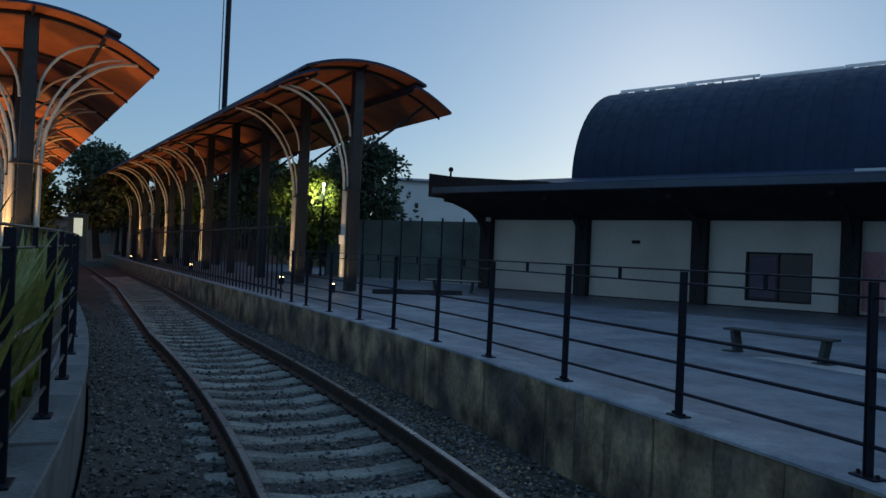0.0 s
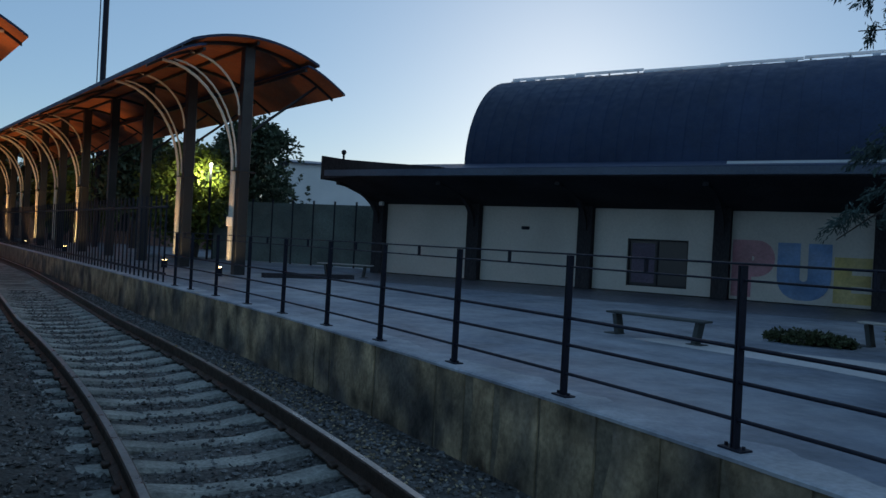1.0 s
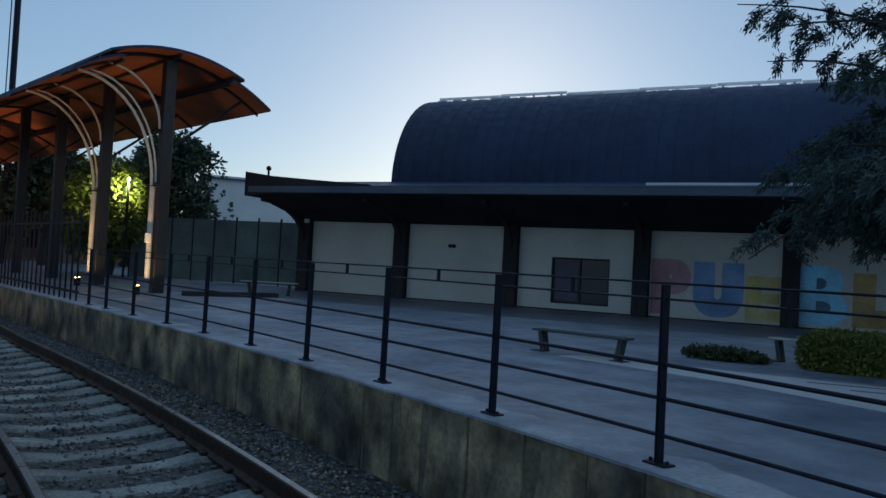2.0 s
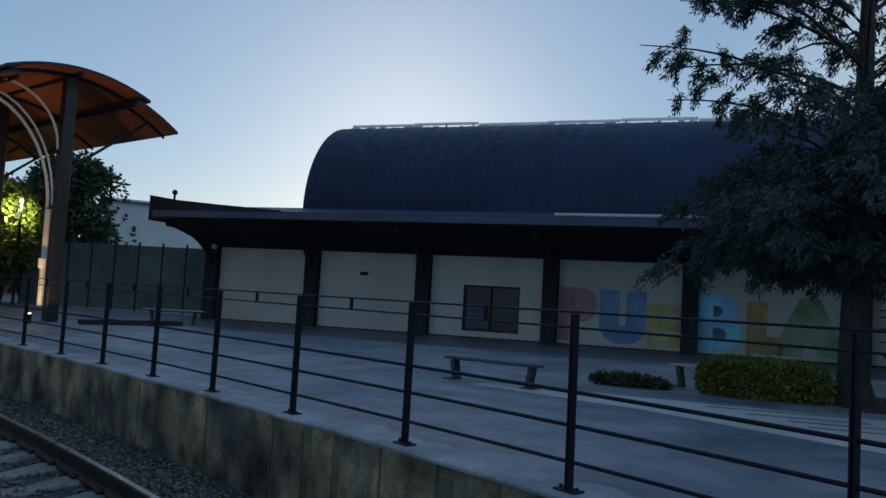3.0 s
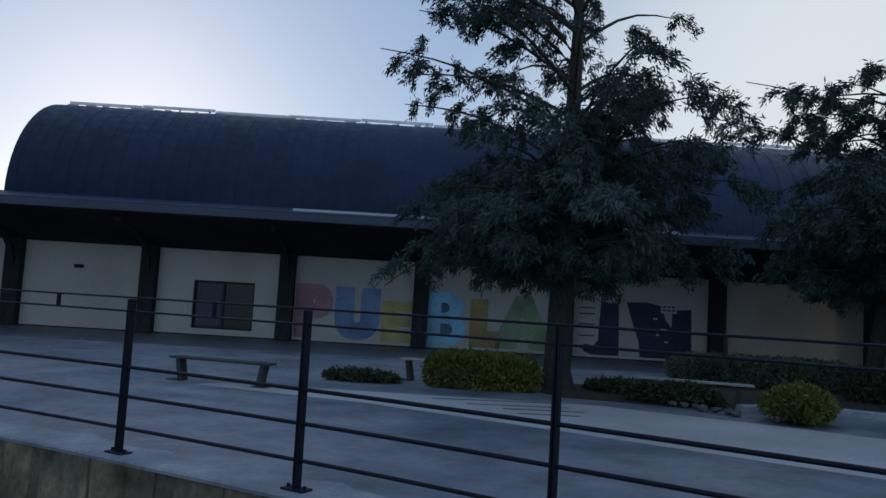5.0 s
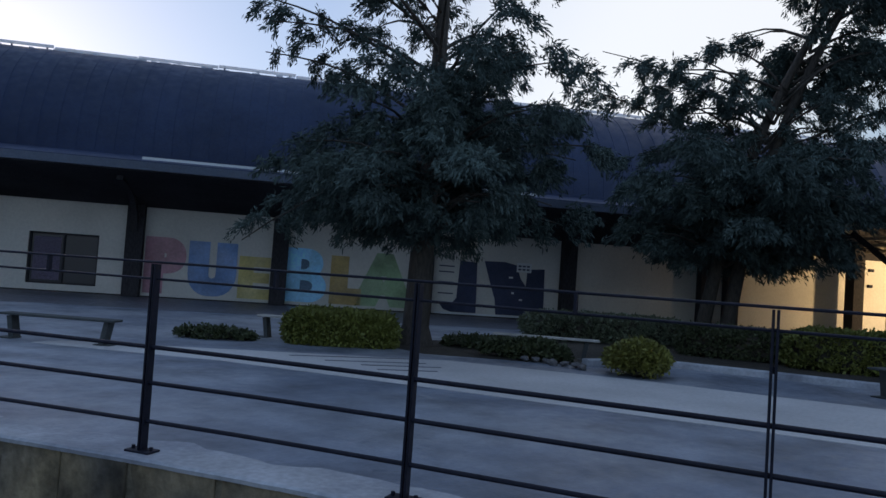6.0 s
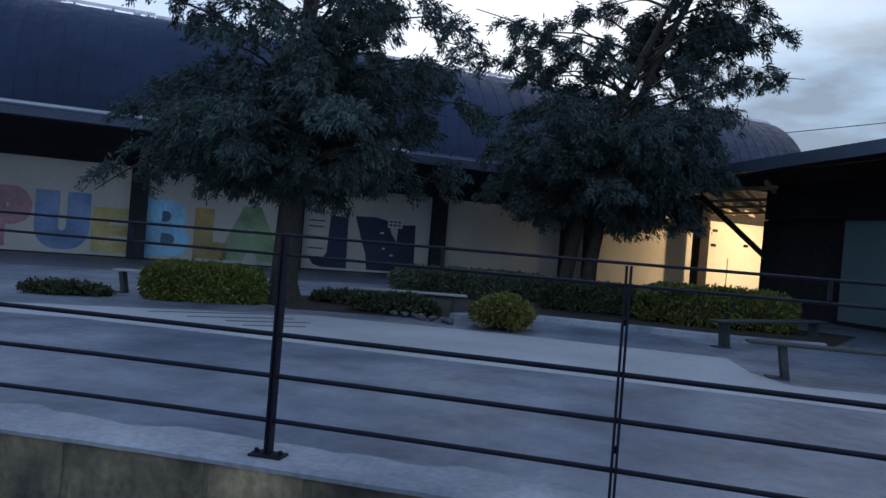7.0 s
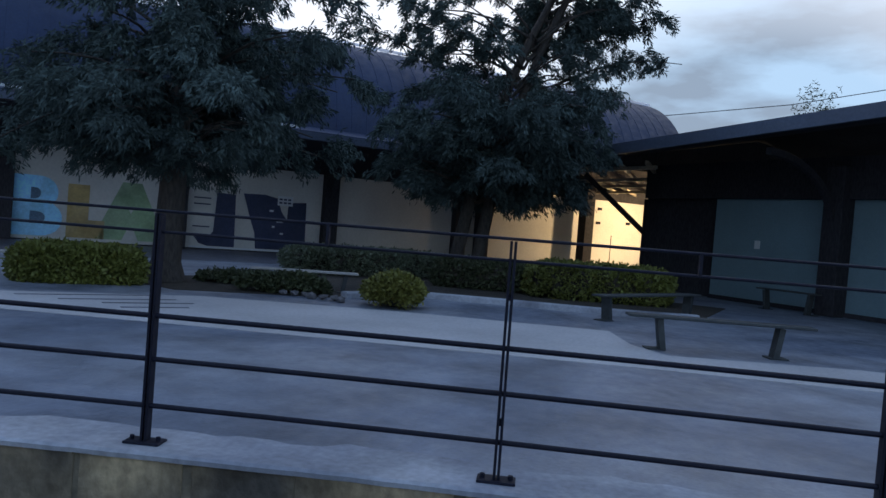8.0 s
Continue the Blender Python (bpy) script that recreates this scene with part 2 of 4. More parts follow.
# ballast bed
bm = bmesh.new()
secs = [(CURB + 0.02, -0.62), (-2.2, -0.62), (-1.9, -0.632), (-1.65, -0.642), (-1.48, -0.67), (-1.2, -0.695), (MID, -0.70), (0.0, -0.695), (0.4, -0.625), (0.7, -0.65), (0.99, -0.73), (EDGE + 0.0, -0.79)]
rows_ = []
for i in range(int((40 - S0) / 0.15)):
    s = S0 + i * 0.15
    rows_.append([bm.verts.new(along(s, o, z + 0.025 * noise.noise(Vector((s * 3, o * 5, 0))))) for o, z in secs])
for i in range(1, 60):
    s = 40 + i * 0.58
    rows_.append([bm.verts.new(along(s, o, z)) for o, z in secs])
for a, b in zip(rows_, rows_[1:]):
    for j in range(len(secs) - 1):
        bm.faces.new((a[j], a[j + 1], b[j + 1], b[j]))
bmesh.ops.recalc_face_normals(bm, faces=bm.faces)
solo("track_bed", bm, M_ballast, "dark grey crushed stone ballast between two platforms", "ballast", kind="structure")


def shards(centres, sizes, seed):
    """Many small angular stones as one mesh."""
    rng = np.random.default_rng(seed)
    base = np.array([(1, 0, 0), (-1, 0, 0), (0, 1, 0), (0, -1, 0), (0, 0, 1), (0, 0, -1)], float)
    tri = np.array([(0, 2, 4), (2, 1, 4), (1, 3, 4), (3, 0, 4), (2, 0, 5), (1, 2, 5), (3, 1, 5), (0, 3, 5)])
    n = len(centres)
    v = base[None] * rng.uniform(0.55, 1.15, (n, 6, 1)) + rng.normal(0, 0.18, (n, 6, 3))
    a = rng.uniform(0, 6.28, n)
    ca, sa = np.cos(a)[:, None], np.sin(a)[:, None]
    x, y = v[..., 0] * ca - v[..., 1] * sa, v[..., 0] * sa + v[..., 1] * ca
    v = np.stack([x, y, v[..., 2] * 0.7], -1) * sizes[:, None, None] + centres[:, None]
    f = (tri[None] + 6 * np.arange(n)[:, None, None]).reshape(-1, 3)
    me = bpy.data.meshes.new("ballast_stones")
    me.from_pydata(v.reshape(-1, 3).tolist(), [], f.tolist())
    return me


rng = np.random.default_rng(5)
cs, sz = [], []
while len(cs) < 26000:
    s, o = -3.0 + 26.6 * rng.random() ** 1.2, rng.uniform(CURB + 0.04, EDGE - 0.05)
    zz = np.interp(o, [a for a, _ in secs], [b for _, b in secs])
    if abs(o - RAIL_L) < 0.07 or abs(o - RAIL_R) < 0.07:
        continue
    p = along(s, o, zz)
    cs.append((p.x, p.y, p.z + rng.uniform(-0.005, 0.02)))
    sz.append(rng.uniform(0.014, 0.036))
me = shards(np.array(cs), np.array(sz), 6)
me.materials.append(M_stone)
tagged(new("ballast_stones", me), "loose crushed grey ballast stones around the sleepers", "ballast", kind="stuff")

# dry leaves and pale pebbles blown against the wall side of the bed
rng = np.random.default_rng(9)
cs, sz = [], []
for _ in range(1500):
    o = float(np.clip(rng.normal(0.72, 0.24), 0.3, EDGE - 0.08))
    p = along(0.5 + 10.5 * rng.random() ** 1.3, o, float(np.interp(o, [a for a, _ in secs], [b for _, b in secs])))
    cs.append((p.x, p.y, p.z + rng.uniform(0.008, 0.03)))
    sz.append(rng.uniform(0.009, 0.024))
me = shards(np.array(cs), np.array(sz), 10)
me.materials.append(mat("dry_litter", (0.30, 0.235, 0.15), 0.9, var=0.3, stain=0.3, bump=0.2, island=0.8))
tagged(new("dry_litter", me), "dry tan leaves and pebbles on the ballast below the wall", "leaf litter", kind="stuff")

# rails, sleepers
PROF = [(-0.065, -0.17), (0.065, -0.17), (0.065, -0.155), (0.012, -0.13), (0.012, -0.045), (0.036, -0.035), (0.036, -0.006), (0.028, 0.0), (-0.028, 0.0), (-0.036, -0.006), (-0.036, -0.035), (-0.012, -0.045), (-0.012, -0.13), (-0.065, -0.155)]
track = thing("railway_track", "rusty steel rails on concrete sleepers in ballast", "railway track")
for off in (RAIL_L, RAIL_R):
    rail = part("rail", sweep(line(S0, 60, off, RAIL_TOP, 0.5), PROF), M_rail, track, "rusty brown steel rail")
    part("running_surface", sweep(line(S0, 60, off, RAIL_TOP + 0.001, 0.5), [(-0.026, 0), (0.026, 0), (0.026, 0.002), (-0.026, 0.002)]), M_railtop, rail, "worn grey running surface")
bm = bmesh.new()
prof = [(-1.25, -0.02), (-0.95, 0.0), (-0.6, 0.0), (-0.3, -0.045), (0.3, -0.045), (0.6, 0.0), (0.95, 0.0), (1.25, -0.02)]
for sy, dz in ((-0.13, -0.03), (-0.10, 0.0), (0.10, 0.0), (0.13, -0.03)):
    for x, z in prof:
        bm.verts.new((x, sy, z + dz))
bm.verts.ensure_lookup_table()
K = len(prof)
for r in range(3):
    for j in range(K - 1):
        bm.faces.new([bm.verts[q] for q in (r * K + j, r * K + j + 1, (r + 1) * K + j + 1, (r + 1) * K + j)])
ext = bmesh.ops.extrude_edge_only(bm, edges=[e for e in bm.edges if len(e.link_faces) == 1])
for g in ext["geom"]:
    if isinstance(g, bmesh.types.BMVert):
        g.co.z = -0.2
bmesh.ops.recalc_face_normals(bm, faces=bm.faces)
sleeper_mesh = mesh_of(bm, "sleeper", M_sleeper)
clip_mesh = mesh_of(box(0.045, 0.105, -0.05, 0.05, 0, 0.035, bevel=0.008), "rail_clip", M_rail)
for i in range(76):
    s = -3.0 + 0.6 * i + random.uniform(-0.02, 0.02)
    p = along(s, MID, RAIL_TOP - 0.168)
    ob = new("sleeper", sleeper_mesh)
    ob.parent = track
    ob.matrix_basis = Matrix.Translation(p) @ rot_z(-heading(s) + random.uniform(-0.012, 0.012))
    if s < 16:
        for o in (RAIL_L, RAIL_R):
            for half in (0, 180):
                cl = new("rail_clip", clip_mesh)
                cl.parent = ob
                cl.matrix_basis = pose(o - MID, 0, 0, 0, 0, half)

# ---- retaining wall: core, block courses, coping ----
wall_r = solo("retaining_wall", sweep(line(S0, S1, EDGE + 0.2, 0), [(-0.192, -0.9), (0.16, -0.9), (0.16, -0.035), (-0.192, -0.035)]), mat("dark_mortar", (0.2, 0.165, 0.115), 0.95, stain=0.5, stain_scale=2.5), "stained concrete block retaining wall below the plaza", "wall", kind="structure")
BL = 0.53
block_meshes = []
for k in range(5):
    bm = box(-BL / 2 + 0.002, BL / 2 - 0.002, 0, 0.05, -0.86, -0.026, bevel=0.004)
    bmesh.ops.subdivide_edges(bm, edges=bm.edges, cuts=1)
    for v in bm.verts:
        v.co += 0.009 * noise.noise_vector(v.co * 6 + Vector((k * 5, 0, 0)))
    block_meshes.append(mesh_of(bm, "block", M_block))
s = -6.0
for i in range(78):
    f = random.uniform(0.75, 1.45)
    s += BL * f / 2
    p = along(s, EDGE + random.uniform(-0.004, 0.004), 0)
    ob = new("block", block_meshes[random.randrange(5)])
    ob.parent = wall_r
    ob.matrix_basis = Matrix.Translation(p) @ rot_z(-heading(s) - math.pi / 2) @ Matrix.Diagonal((f, 1, 1, 1))
    s += BL * f / 2
cpts = line(S0, 60, EDGE, 0, 0.12)
bm = bmesh.new()
crow = []
for q, p in enumerate(cpts):
    d = (cpts[min(q + 1, len(cpts) - 1)] - cpts[max(q - 1, 0)]).normalized()
    sd = d.cross(Vector((0, 0, 1)))
    w = 0.012 * noise.noise(p * 2.3) + 0.006 * noise.noise(p * 9)
    crow.append([bm.verts.new(p + sd * o + Vector((0, 0, z))) for o, z in ((-0.010 + w, -0.03), (-0.013 + w, -0.008), (0.004 + w, 0.003 + 0.003 * noise.noise(p * 5)), (0.36 + 0.2 * noise.noise(p * 1.4) + 0.07 * noise.noise(p * 6), 0.003), (0.36 + 0.2 * noise.noise(p * 1.4) + 0.07 * noise.noise(p * 6), -0.03))])
for a, b in zip(crow, crow[1:]):
    for j in range(4):
        bm.faces.new((a[j], b[j], b[j + 1], a[j + 1]))
bmesh.ops.recalc_face_normals(bm, faces=bm.faces)
part("coping", bm, M_coping, wall_r, "pale worn concrete edge strip")
wall_l = solo("platform_wall", sweep(line(S0, S1, CURB - 0.2, 0), [(-0.22, -0.9), (0.19, -0.9), (0.19, -0.06), (-0.22, -0.06)]), M_kerbdark, "grey concrete platform wall", "wall", kind="structure")
cop_l = mesh_of(box(-0.74, 0.74, -0.27, 0.0, -0.065, 0.003, bevel=0.012), "coping_stone", M_kerbdark)
for i in range(26):
    s = -6 + 1.49 * i
    ob = new("coping_stone", cop_l)
    ob.parent = wall_l
    ob.matrix_basis = Matrix.Translation(along(s, CURB)) @ rot_z(-heading(s) - math.pi / 2)

# ---- railings ----
bm = bmesh.new()
for yy in (-0.0095, 0.0095):
    add_box(bm, -0.026, 0.026, yy - 0.0058, yy + 0.0058, 0.0, 1.06, bevel=0.0015)
for zz in (0.25, 0.80):
    add_box(bm, -0.012, 0.012, -0.009, 0.009, zz, zz + 0.03)
post_mesh = mesh_of(bm, "post", M_steel)
bm = box(-0.05, 0.05, -0.085, 0.085, 0.003, 0.015, bevel=0.003)
for yy in (-0.062, 0.062):
    add_sweep(bm, [(0, yy, 0.012), (0.0001, yy, 0.034)], ring(0.011, 6))
plate_mesh = mesh_of(bm, "base_plate", M_steel)
tab_mesh = mesh_of(box(-0.014, 0.014, -0.007, 0.007, 0.972, 1.072), "spacer", M_steel)
BARS = ((1.07, 0.007), (0.975, 0.007), (0.59, 0.0125), (0.39, 0.0125), (0.175, 0.0125))


def railing(label, stations, off, s0, s1, paint=M_steel, tall=1.0):
    r = thing("railing", label, "railing", group="platform railings")
    for i, s in enumerate(stations):
        ob = new("post", post_mesh)
        ob.parent = r
        ob.matrix_basis = Matrix.Translation(along(s, off)) @ rot_z(-heading(s)) @ pose(0, 0, 0, random.uniform(-0.4, 0.4), random.uniform(-0.4, 0.4), 0) @ Matrix.Diagonal((1, 1, tall, 1))
        pl = new("base_plate", plate_mesh)
        pl.parent = ob
        if i + 1 < len(stations):
            mid = (s + stations[i + 1]) / 2
            tb = new("spacer", tab_mesh)
            tb.parent = r
            tb.matrix_basis = Matrix.Translation(along(mid, off)) @ rot_z(-heading(mid)) @ Matrix.Diagonal((1, 1, tall, 1))
    for z, rad in BARS:
        part("bar", sweep(line(s0, s1, off, z * tall), ring(rad, 8)), paint, r)
    return r


STATIONS = [-5.3, -3.85, -2.4, -0.95, 0.55, 2.1, 3.65, 5.15, 6.65, 8.15, 9.55, 10.98, 12.4, 13.9, 15.3, 16.3]
railing("black steel railing with flat double posts on the plaza edge", STATIONS, POST, -6.5, 17.1)
# the far fence's bars are greyer: the light they catch is in the colour
railing("black steel fence with double posts on the platform edge", [2.9 + 1.5 * i for i in range(17)], CURB - 0.16, 2.3, 27.5, mat("worn_grey_steel", (0.07, 0.075, 0.07), 0.4, 0.3, var=0.3, stain=0.5, stain_scale=4), 1.085)

# picket fence further along the plaza edge
pf = thing("picket_fence", "tall dark steel picket fence along the far platform edge", "fence")
pick = mesh_of(box(-0.016, 0.016, -0.016, 0.016, 0.0, 1.85), "picket", M_steel)
for i in range(80):
    s = 17.3 + 0.4 * i
    ob = new("picket", pick)
    ob.parent = pf
    ob.matrix_basis = Matrix.Translation(along(s, POST + 0.05)) @ rot_z(-heading(s))
for z in (0.18, 1.6):
    part("cross_bar", sweep(line(17.2, 50, POST + 0.05, z), [(-0.02, -0.025), (0.02, -0.025), (0.02, 0.025), (-0.02, 0.025)]), M_steel, pf)

# ---- long building with a barrel roof; local x along its front, y away ----
BM_ROT = rot_z(radians(-38.96))
DW = 21.8
hall = thing("station_building", "long cream building with a dark barrel-vaulted roof and deep eaves", "building", BM_ROT)
COLS = [-15.6, -11.8, -7.98, -4.06, -0.22, 3.93, 8.3, 12.85, 13.75]
WX0, WX1, WZ0, WZ1 = -6.73, -4.99, 0.20, 1.57
bm = bmesh.new()
add_box(bm, -15.75, WX0, DW, DW + 0.25, -0.1, 3.4)
add_box(bm, WX1, 24.0, DW, DW + 0.25, -0.1, 3.4)
add_box(bm, WX0, WX1, DW, DW + 0.25, WZ1, 3.4)
add_box(bm, WX0, WX1, DW, DW + 0.25, -0.1, WZ0)
part("front_wall", bm, M_plaster, hall, "smooth cream plaster wall")
bm = bmesh.new()
add_box(bm, -15.75, -15.5, DW + 0.25, DW + 7.5, -0.1, 3.4)
add_box(bm, 23.75, 24.0, DW + 0.25, DW + 7.5, -0.1, 3.4)
add_box(bm, -15.75, 24.0, DW + 7.5, DW + 7.75, -0.1, 3.4)
part("rear_wall", bm, M_plaster, hall, "cream plaster end and rear walls")
win = part("window", box(WX0, WX1, DW + 0.12, DW + 0.14, WZ0, WZ1), M_glass, hall, "dark glass window with a thin frame")
bm = bmesh.new()
for a, b, c, d in ((WX0, WX1, WZ0, WZ0 + 0.05), (WX0, WX1, WZ1 - 0.05, WZ1), (WX0, WX0 + 0.05, WZ0 + 0.05, WZ1 - 0.05), (WX1 - 0.05, WX1, WZ0 + 0.05, WZ1 - 0.05), (-5.9, -5.85, WZ0 + 0.05, WZ1 - 0.05)):
    add_box(bm, a, b, DW + 0.07, DW + 0.11, c, d)
part("window_frame", bm, M_timber, win)
part("poster", box(-6.62, -5.95, DW + 0.108, DW + 0.116, 0.3, 1.45), mat("dim_violet_paper", (0.10, 0.08, 0.13), 0.6), win, "dim violet poster on the glass")
part("plinth", box(-15.6, 13.0, DW - 0.05, DW - 0.003, 0, 0.035, bevel=0.008), M_timber, hall, "dark painted plinth")
# shade along the building front, laid on as a darker strip
solo("wall_apron", flat([(-15.6, 16.9), (9.4, 16.9), (9.4, 21.7), (-15.6, 21.7)], 0.001, 0.005), mat("dark_apron", (0.12, 0.125, 0.15), 0.5, var=0.15, stain=0.3), "dark strip along the building front, shade put in its colour", "pavement", BM_ROT, kind="structure")

# barrel roof with seams
UL, UR, VR, VY, VZ = -12.68, 23.9, 3.5, 25.8, 3.8


def vault_pt(u, i, n=30, r=VR):
    a = math.pi * i / n
    return (u, VY - r * math.cos(a), VZ + r * math.sin(a))


bm = bmesh.new()
va = [bm.verts.new(vault_pt(UL, i)) for i in range(31)]
vb = [bm.verts.new(vault_pt(UR, i)) for i in range(31)]
for i in range(30):
    f = bm.faces.new((va[i], vb[i], vb[i + 1], va[i + 1]))
    f.smooth = True
bm.faces.new(va)
bm.faces.new(vb[::-1])
vault = part("barrel_roof", bm, M_roof, hall, "dark blue-grey metal barrel roof")
bm = bmesh.new()
for i in range(18):
    vs = [bm.verts.new((vault_pt(0, i, r=VR + 0.0)[0] + d, *vault_pt(0, i, r=VR + h)[1:])) for d, h in ((-0.01, 0), (-0.006, 0.005), (0.006, 0.005), (0.01, 0))]
bm.verts.ensure_lookup_table()
for i in range(17):
    for j in range(3):
        bm.faces.new([bm.verts[q] for q in (4 * i + j, 4 * i + j + 1, 4 * i + j + 5, 4 * i + j + 4)])
seam = mesh_of(bm, "seam", M_roof)
for i in range(72):
    ob = new("seam", seam)
    ob.parent = vault
    ob.matrix_basis = pose(UL + 0.25 + 0.5 * i, 0, 0)
# pale ridge strip on brackets
M_ridge = mat("translucent_sheet", (0.8, 0.84, 0.88), 0.5, var=0.1, stain=0.2, bump=0)
_n, _l = M_ridge.node_tree.nodes, M_ridge.node_tree.links
_t, _m = _n.new("ShaderNodeBsdfTranslucent"), _n.new("ShaderNodeMixShader")
_t.inputs[0].default_value = (0.85, 0.9, 0.95, 1)
_m.inputs[0].default_value = 0.75
_l.new(_n["Principled BSDF"].outputs[0], _m.inputs[1])
_l.new(_t.outputs[0], _m.inputs[2])
_l.new(_m.outputs[0], _n["Material Output"].inputs[0])
ry, rz = VY - VR * math.sin(radians(12)), VZ + VR * math.cos(radians(12))
for i in range(15):
    a = UL + 0.3 + 2.44 * i
    dz = 0.03 * math.sin(i * 2.1)
    strip = part("ridge_strip", box(a, a + 2.42, ry, ry + 0.012, rz + 0.03 + dz, rz + 0.13 + dz), M_ridge, vault, "pale translucent strip along the ridge")
    q = a
    while q < a + 2.2:
        w = random.uniform(0.1, 0.42)
        h = random.uniform(0.005, 0.055)
        part("ridge_sheet", box(q, min(q + w, a + 2.4), ry - 0.09 - h, ry - 0.02, rz - 0.055 - h * 0.2, rz - 0.03 + h), M_ridge, strip)
        q += w + random.uniform(0.05, 0.3)
    for q in (a + 0.15, a + 1.2, a + 2.2):
        part("bracket", box(q, q + 0.05, ry + 0.02, ry + 0.05, rz - 0.05, rz + 0.07 + dz), M_roof, strip)

# deep eave: roof slab, fascia, soffit rafters
bm = bmesh.new()
EV = [(18.8, 3.08), (18.8, 3.30), (22.4, 3.86), (29.4, 3.86), (29.4, 3.4), (DW + 0.1, 2.44), (DW - 0.12, 2.44)]
v0 = [bm.verts.new((-15.75, y, z)) for y, z in EV]
v1 = [bm.verts.new((13.2, y, z)) for y, z in EV]
for i in range(len(EV)):
    j = (i + 1) % len(EV)
    bm.faces.new((v0[i], v1[i], v1[j], v0[j]))
bm.faces.new(v0)
bm.faces.new(v1)
bmesh.ops.recalc_face_normals(bm, faces=bm.faces)
eave = part("eave_roof", bm, [M_timber], hall, "deep dark overhanging eave")
part("roof_sheet", sweep([(-15.75, 18.78, 3.31), (13.2, 18.78, 3.31)], [(-3.7, 0.60), (-3.7, 0.575), (0.0, -0.008), (0.0, 0.02)]), M_roof, eave, "grey metal roof sheet")
part("gutter", sweep([(-15.75, 18.74, 3.2), (13.2, 18.74, 3.2)], [(-0.035, -0.09), (0.045, -0.09), (0.06, 0.1), (0.045, 0.1), (0.03, -0.07), (-0.035, -0.07)]), M_fascia, eave, "grey metal gutter")
part("flashing", box(-3.7, 6.55, 19.8, 19.84, 3.47, 3.555), M_white, eave, "pale metal flashing strip")
bm = bmesh.new()
ez = [(-15.9, 3.76), (-14.9, 3.62), (-13.4, 3.5), (-11.4, 3.36), (-11.4, 3.28), (-15.3, 3.05), (-15.9, 3.0)]
e0 = [bm.verts.new((x, 18.7, z)) for x, z in ez]
e1 = [bm.verts.new((x, 19.5, z)) for x, z in ez]
for i in range(len(ez)):
    j = (i + 1) % len(ez)
    bm.faces.new((e0[i], e1[i], e1[j], e0[j]))
bm.faces.new(e0)
bm.faces.new(e1)
bmesh.ops.recalc_face_normals(bm, faces=bm.faces)
part("eave_end", bm, M_timber, eave, "raised end piece of the eave")
part("vent_cowl", sweep([(-15.4, 19.2, 3.55), (-15.4, 19.2, 3.87)], ring(0.035)), M_steel, eave)
bm = bmesh.new()
bmesh.ops.create_icosphere(bm, subdivisions=2, radius=0.085, matrix=Matrix.Translation((-15.4, 19.2, 3.92)))
part("cowl_cap", bm, M_steel, eave)
part("roof_step", box(13.21, 24.0, DW - 0.1, 29.4, 3.35, 3.86), M_timber, hall, "dark flat roof strip below the vault")
col_mesh = mesh_of(box(-0.22, 0.22, -0.3, -0.004, 0, 2.6, bevel=0.012), "column", M_timber)
bpts = [(0, -0.28 - 2.3 * (1 - math.cos(a)), 1.75 + 1.2 * math.sin(a)) for a in (math.pi / 2 * k / 8 for k in range(9))]
brace_mesh = mesh_of(sweep(bpts, [(-0.07, -0.07), (0.07, -0.07), (0.07, 0.07), (-0.07, 0.07)]), "brace", M_timber)
for u in COLS:
    ob = new("column", col_mesh)
    ob.parent = hall
    ob.matrix_basis = pose(u, DW, 0)
    if u < 13:
        br = new("brace", brace_mesh)
        br.parent = ob
part("air_vent", box(-10.15, -9.9, DW - 0.09, DW - 0.003, 1.72, 1.82, bevel=0.015), M_steel, hall, "small dark wall vent")
part("corner_lamp", box(-15.45, -15.3, DW - 0.5, DW - 0.35, 2.35, 2.5, bevel=0.02), M_white, hall, "small white lamp housing under the eave")

# painted letters on the front wall
def letter(ch, u0, u1, z0, z1, rgb, bold=0.05, fat=0.1, y=DW - 0.012):
    cu = bpy.data.curves.new("letter", "FONT")
    cu.body, cu.extrude, cu.offset, cu.resolution_u = ch, 0.004, bold, 6
    tmp = new("letter", cu)
    dg = bpy.context.evaluated_depsgraph_get()
    me = bpy.data.meshes.new_from_object(tmp.evaluated_get(dg))
    bpy.data.objects.remove(tmp)
    co = np.array([v.co[:] for v in me.vertices])
    lo, hi = co.min(0), co.max(0)
    for v in me.vertices:
        q = [(v.co[k] - lo[k]) / (hi[k] - lo[k]) for k in range(3)]
        v.co = (u0 + q[0] * (u1 - fat - u0), y - q[2] * 0.008, z0 + q[1] * (z1 - z0))
    bm = bmesh.new()
    bm.from_mesh(me)
    dup = bmesh.ops.duplicate(bm, geom=bm.verts[:] + bm.edges[:] + bm.faces[:])
    bmesh.ops.translate(bm, vec=(fat, -0.0015, 0), verts=[g for g in dup["geom"] if isinstance(g, bmesh.types.BMVert)])
    bm.to_mesh(me)
    bm.free()
    me.materials.clear()
    me.materials.append(mat("letter_paint", rgb, 0.8, var=0.12, scale=2, stain=0.35, stain_scale=1.2, bump=0.1, second=tuple(0.85 * c + 0.15 * w for c, w in zip(rgb, (0.6, 0.58, 0.53))), second_scale=1.1))
    ob = new("painted_letter", me)
    ob.parent = hall
    return tagged(ob, "large painted capital letter " + ch)


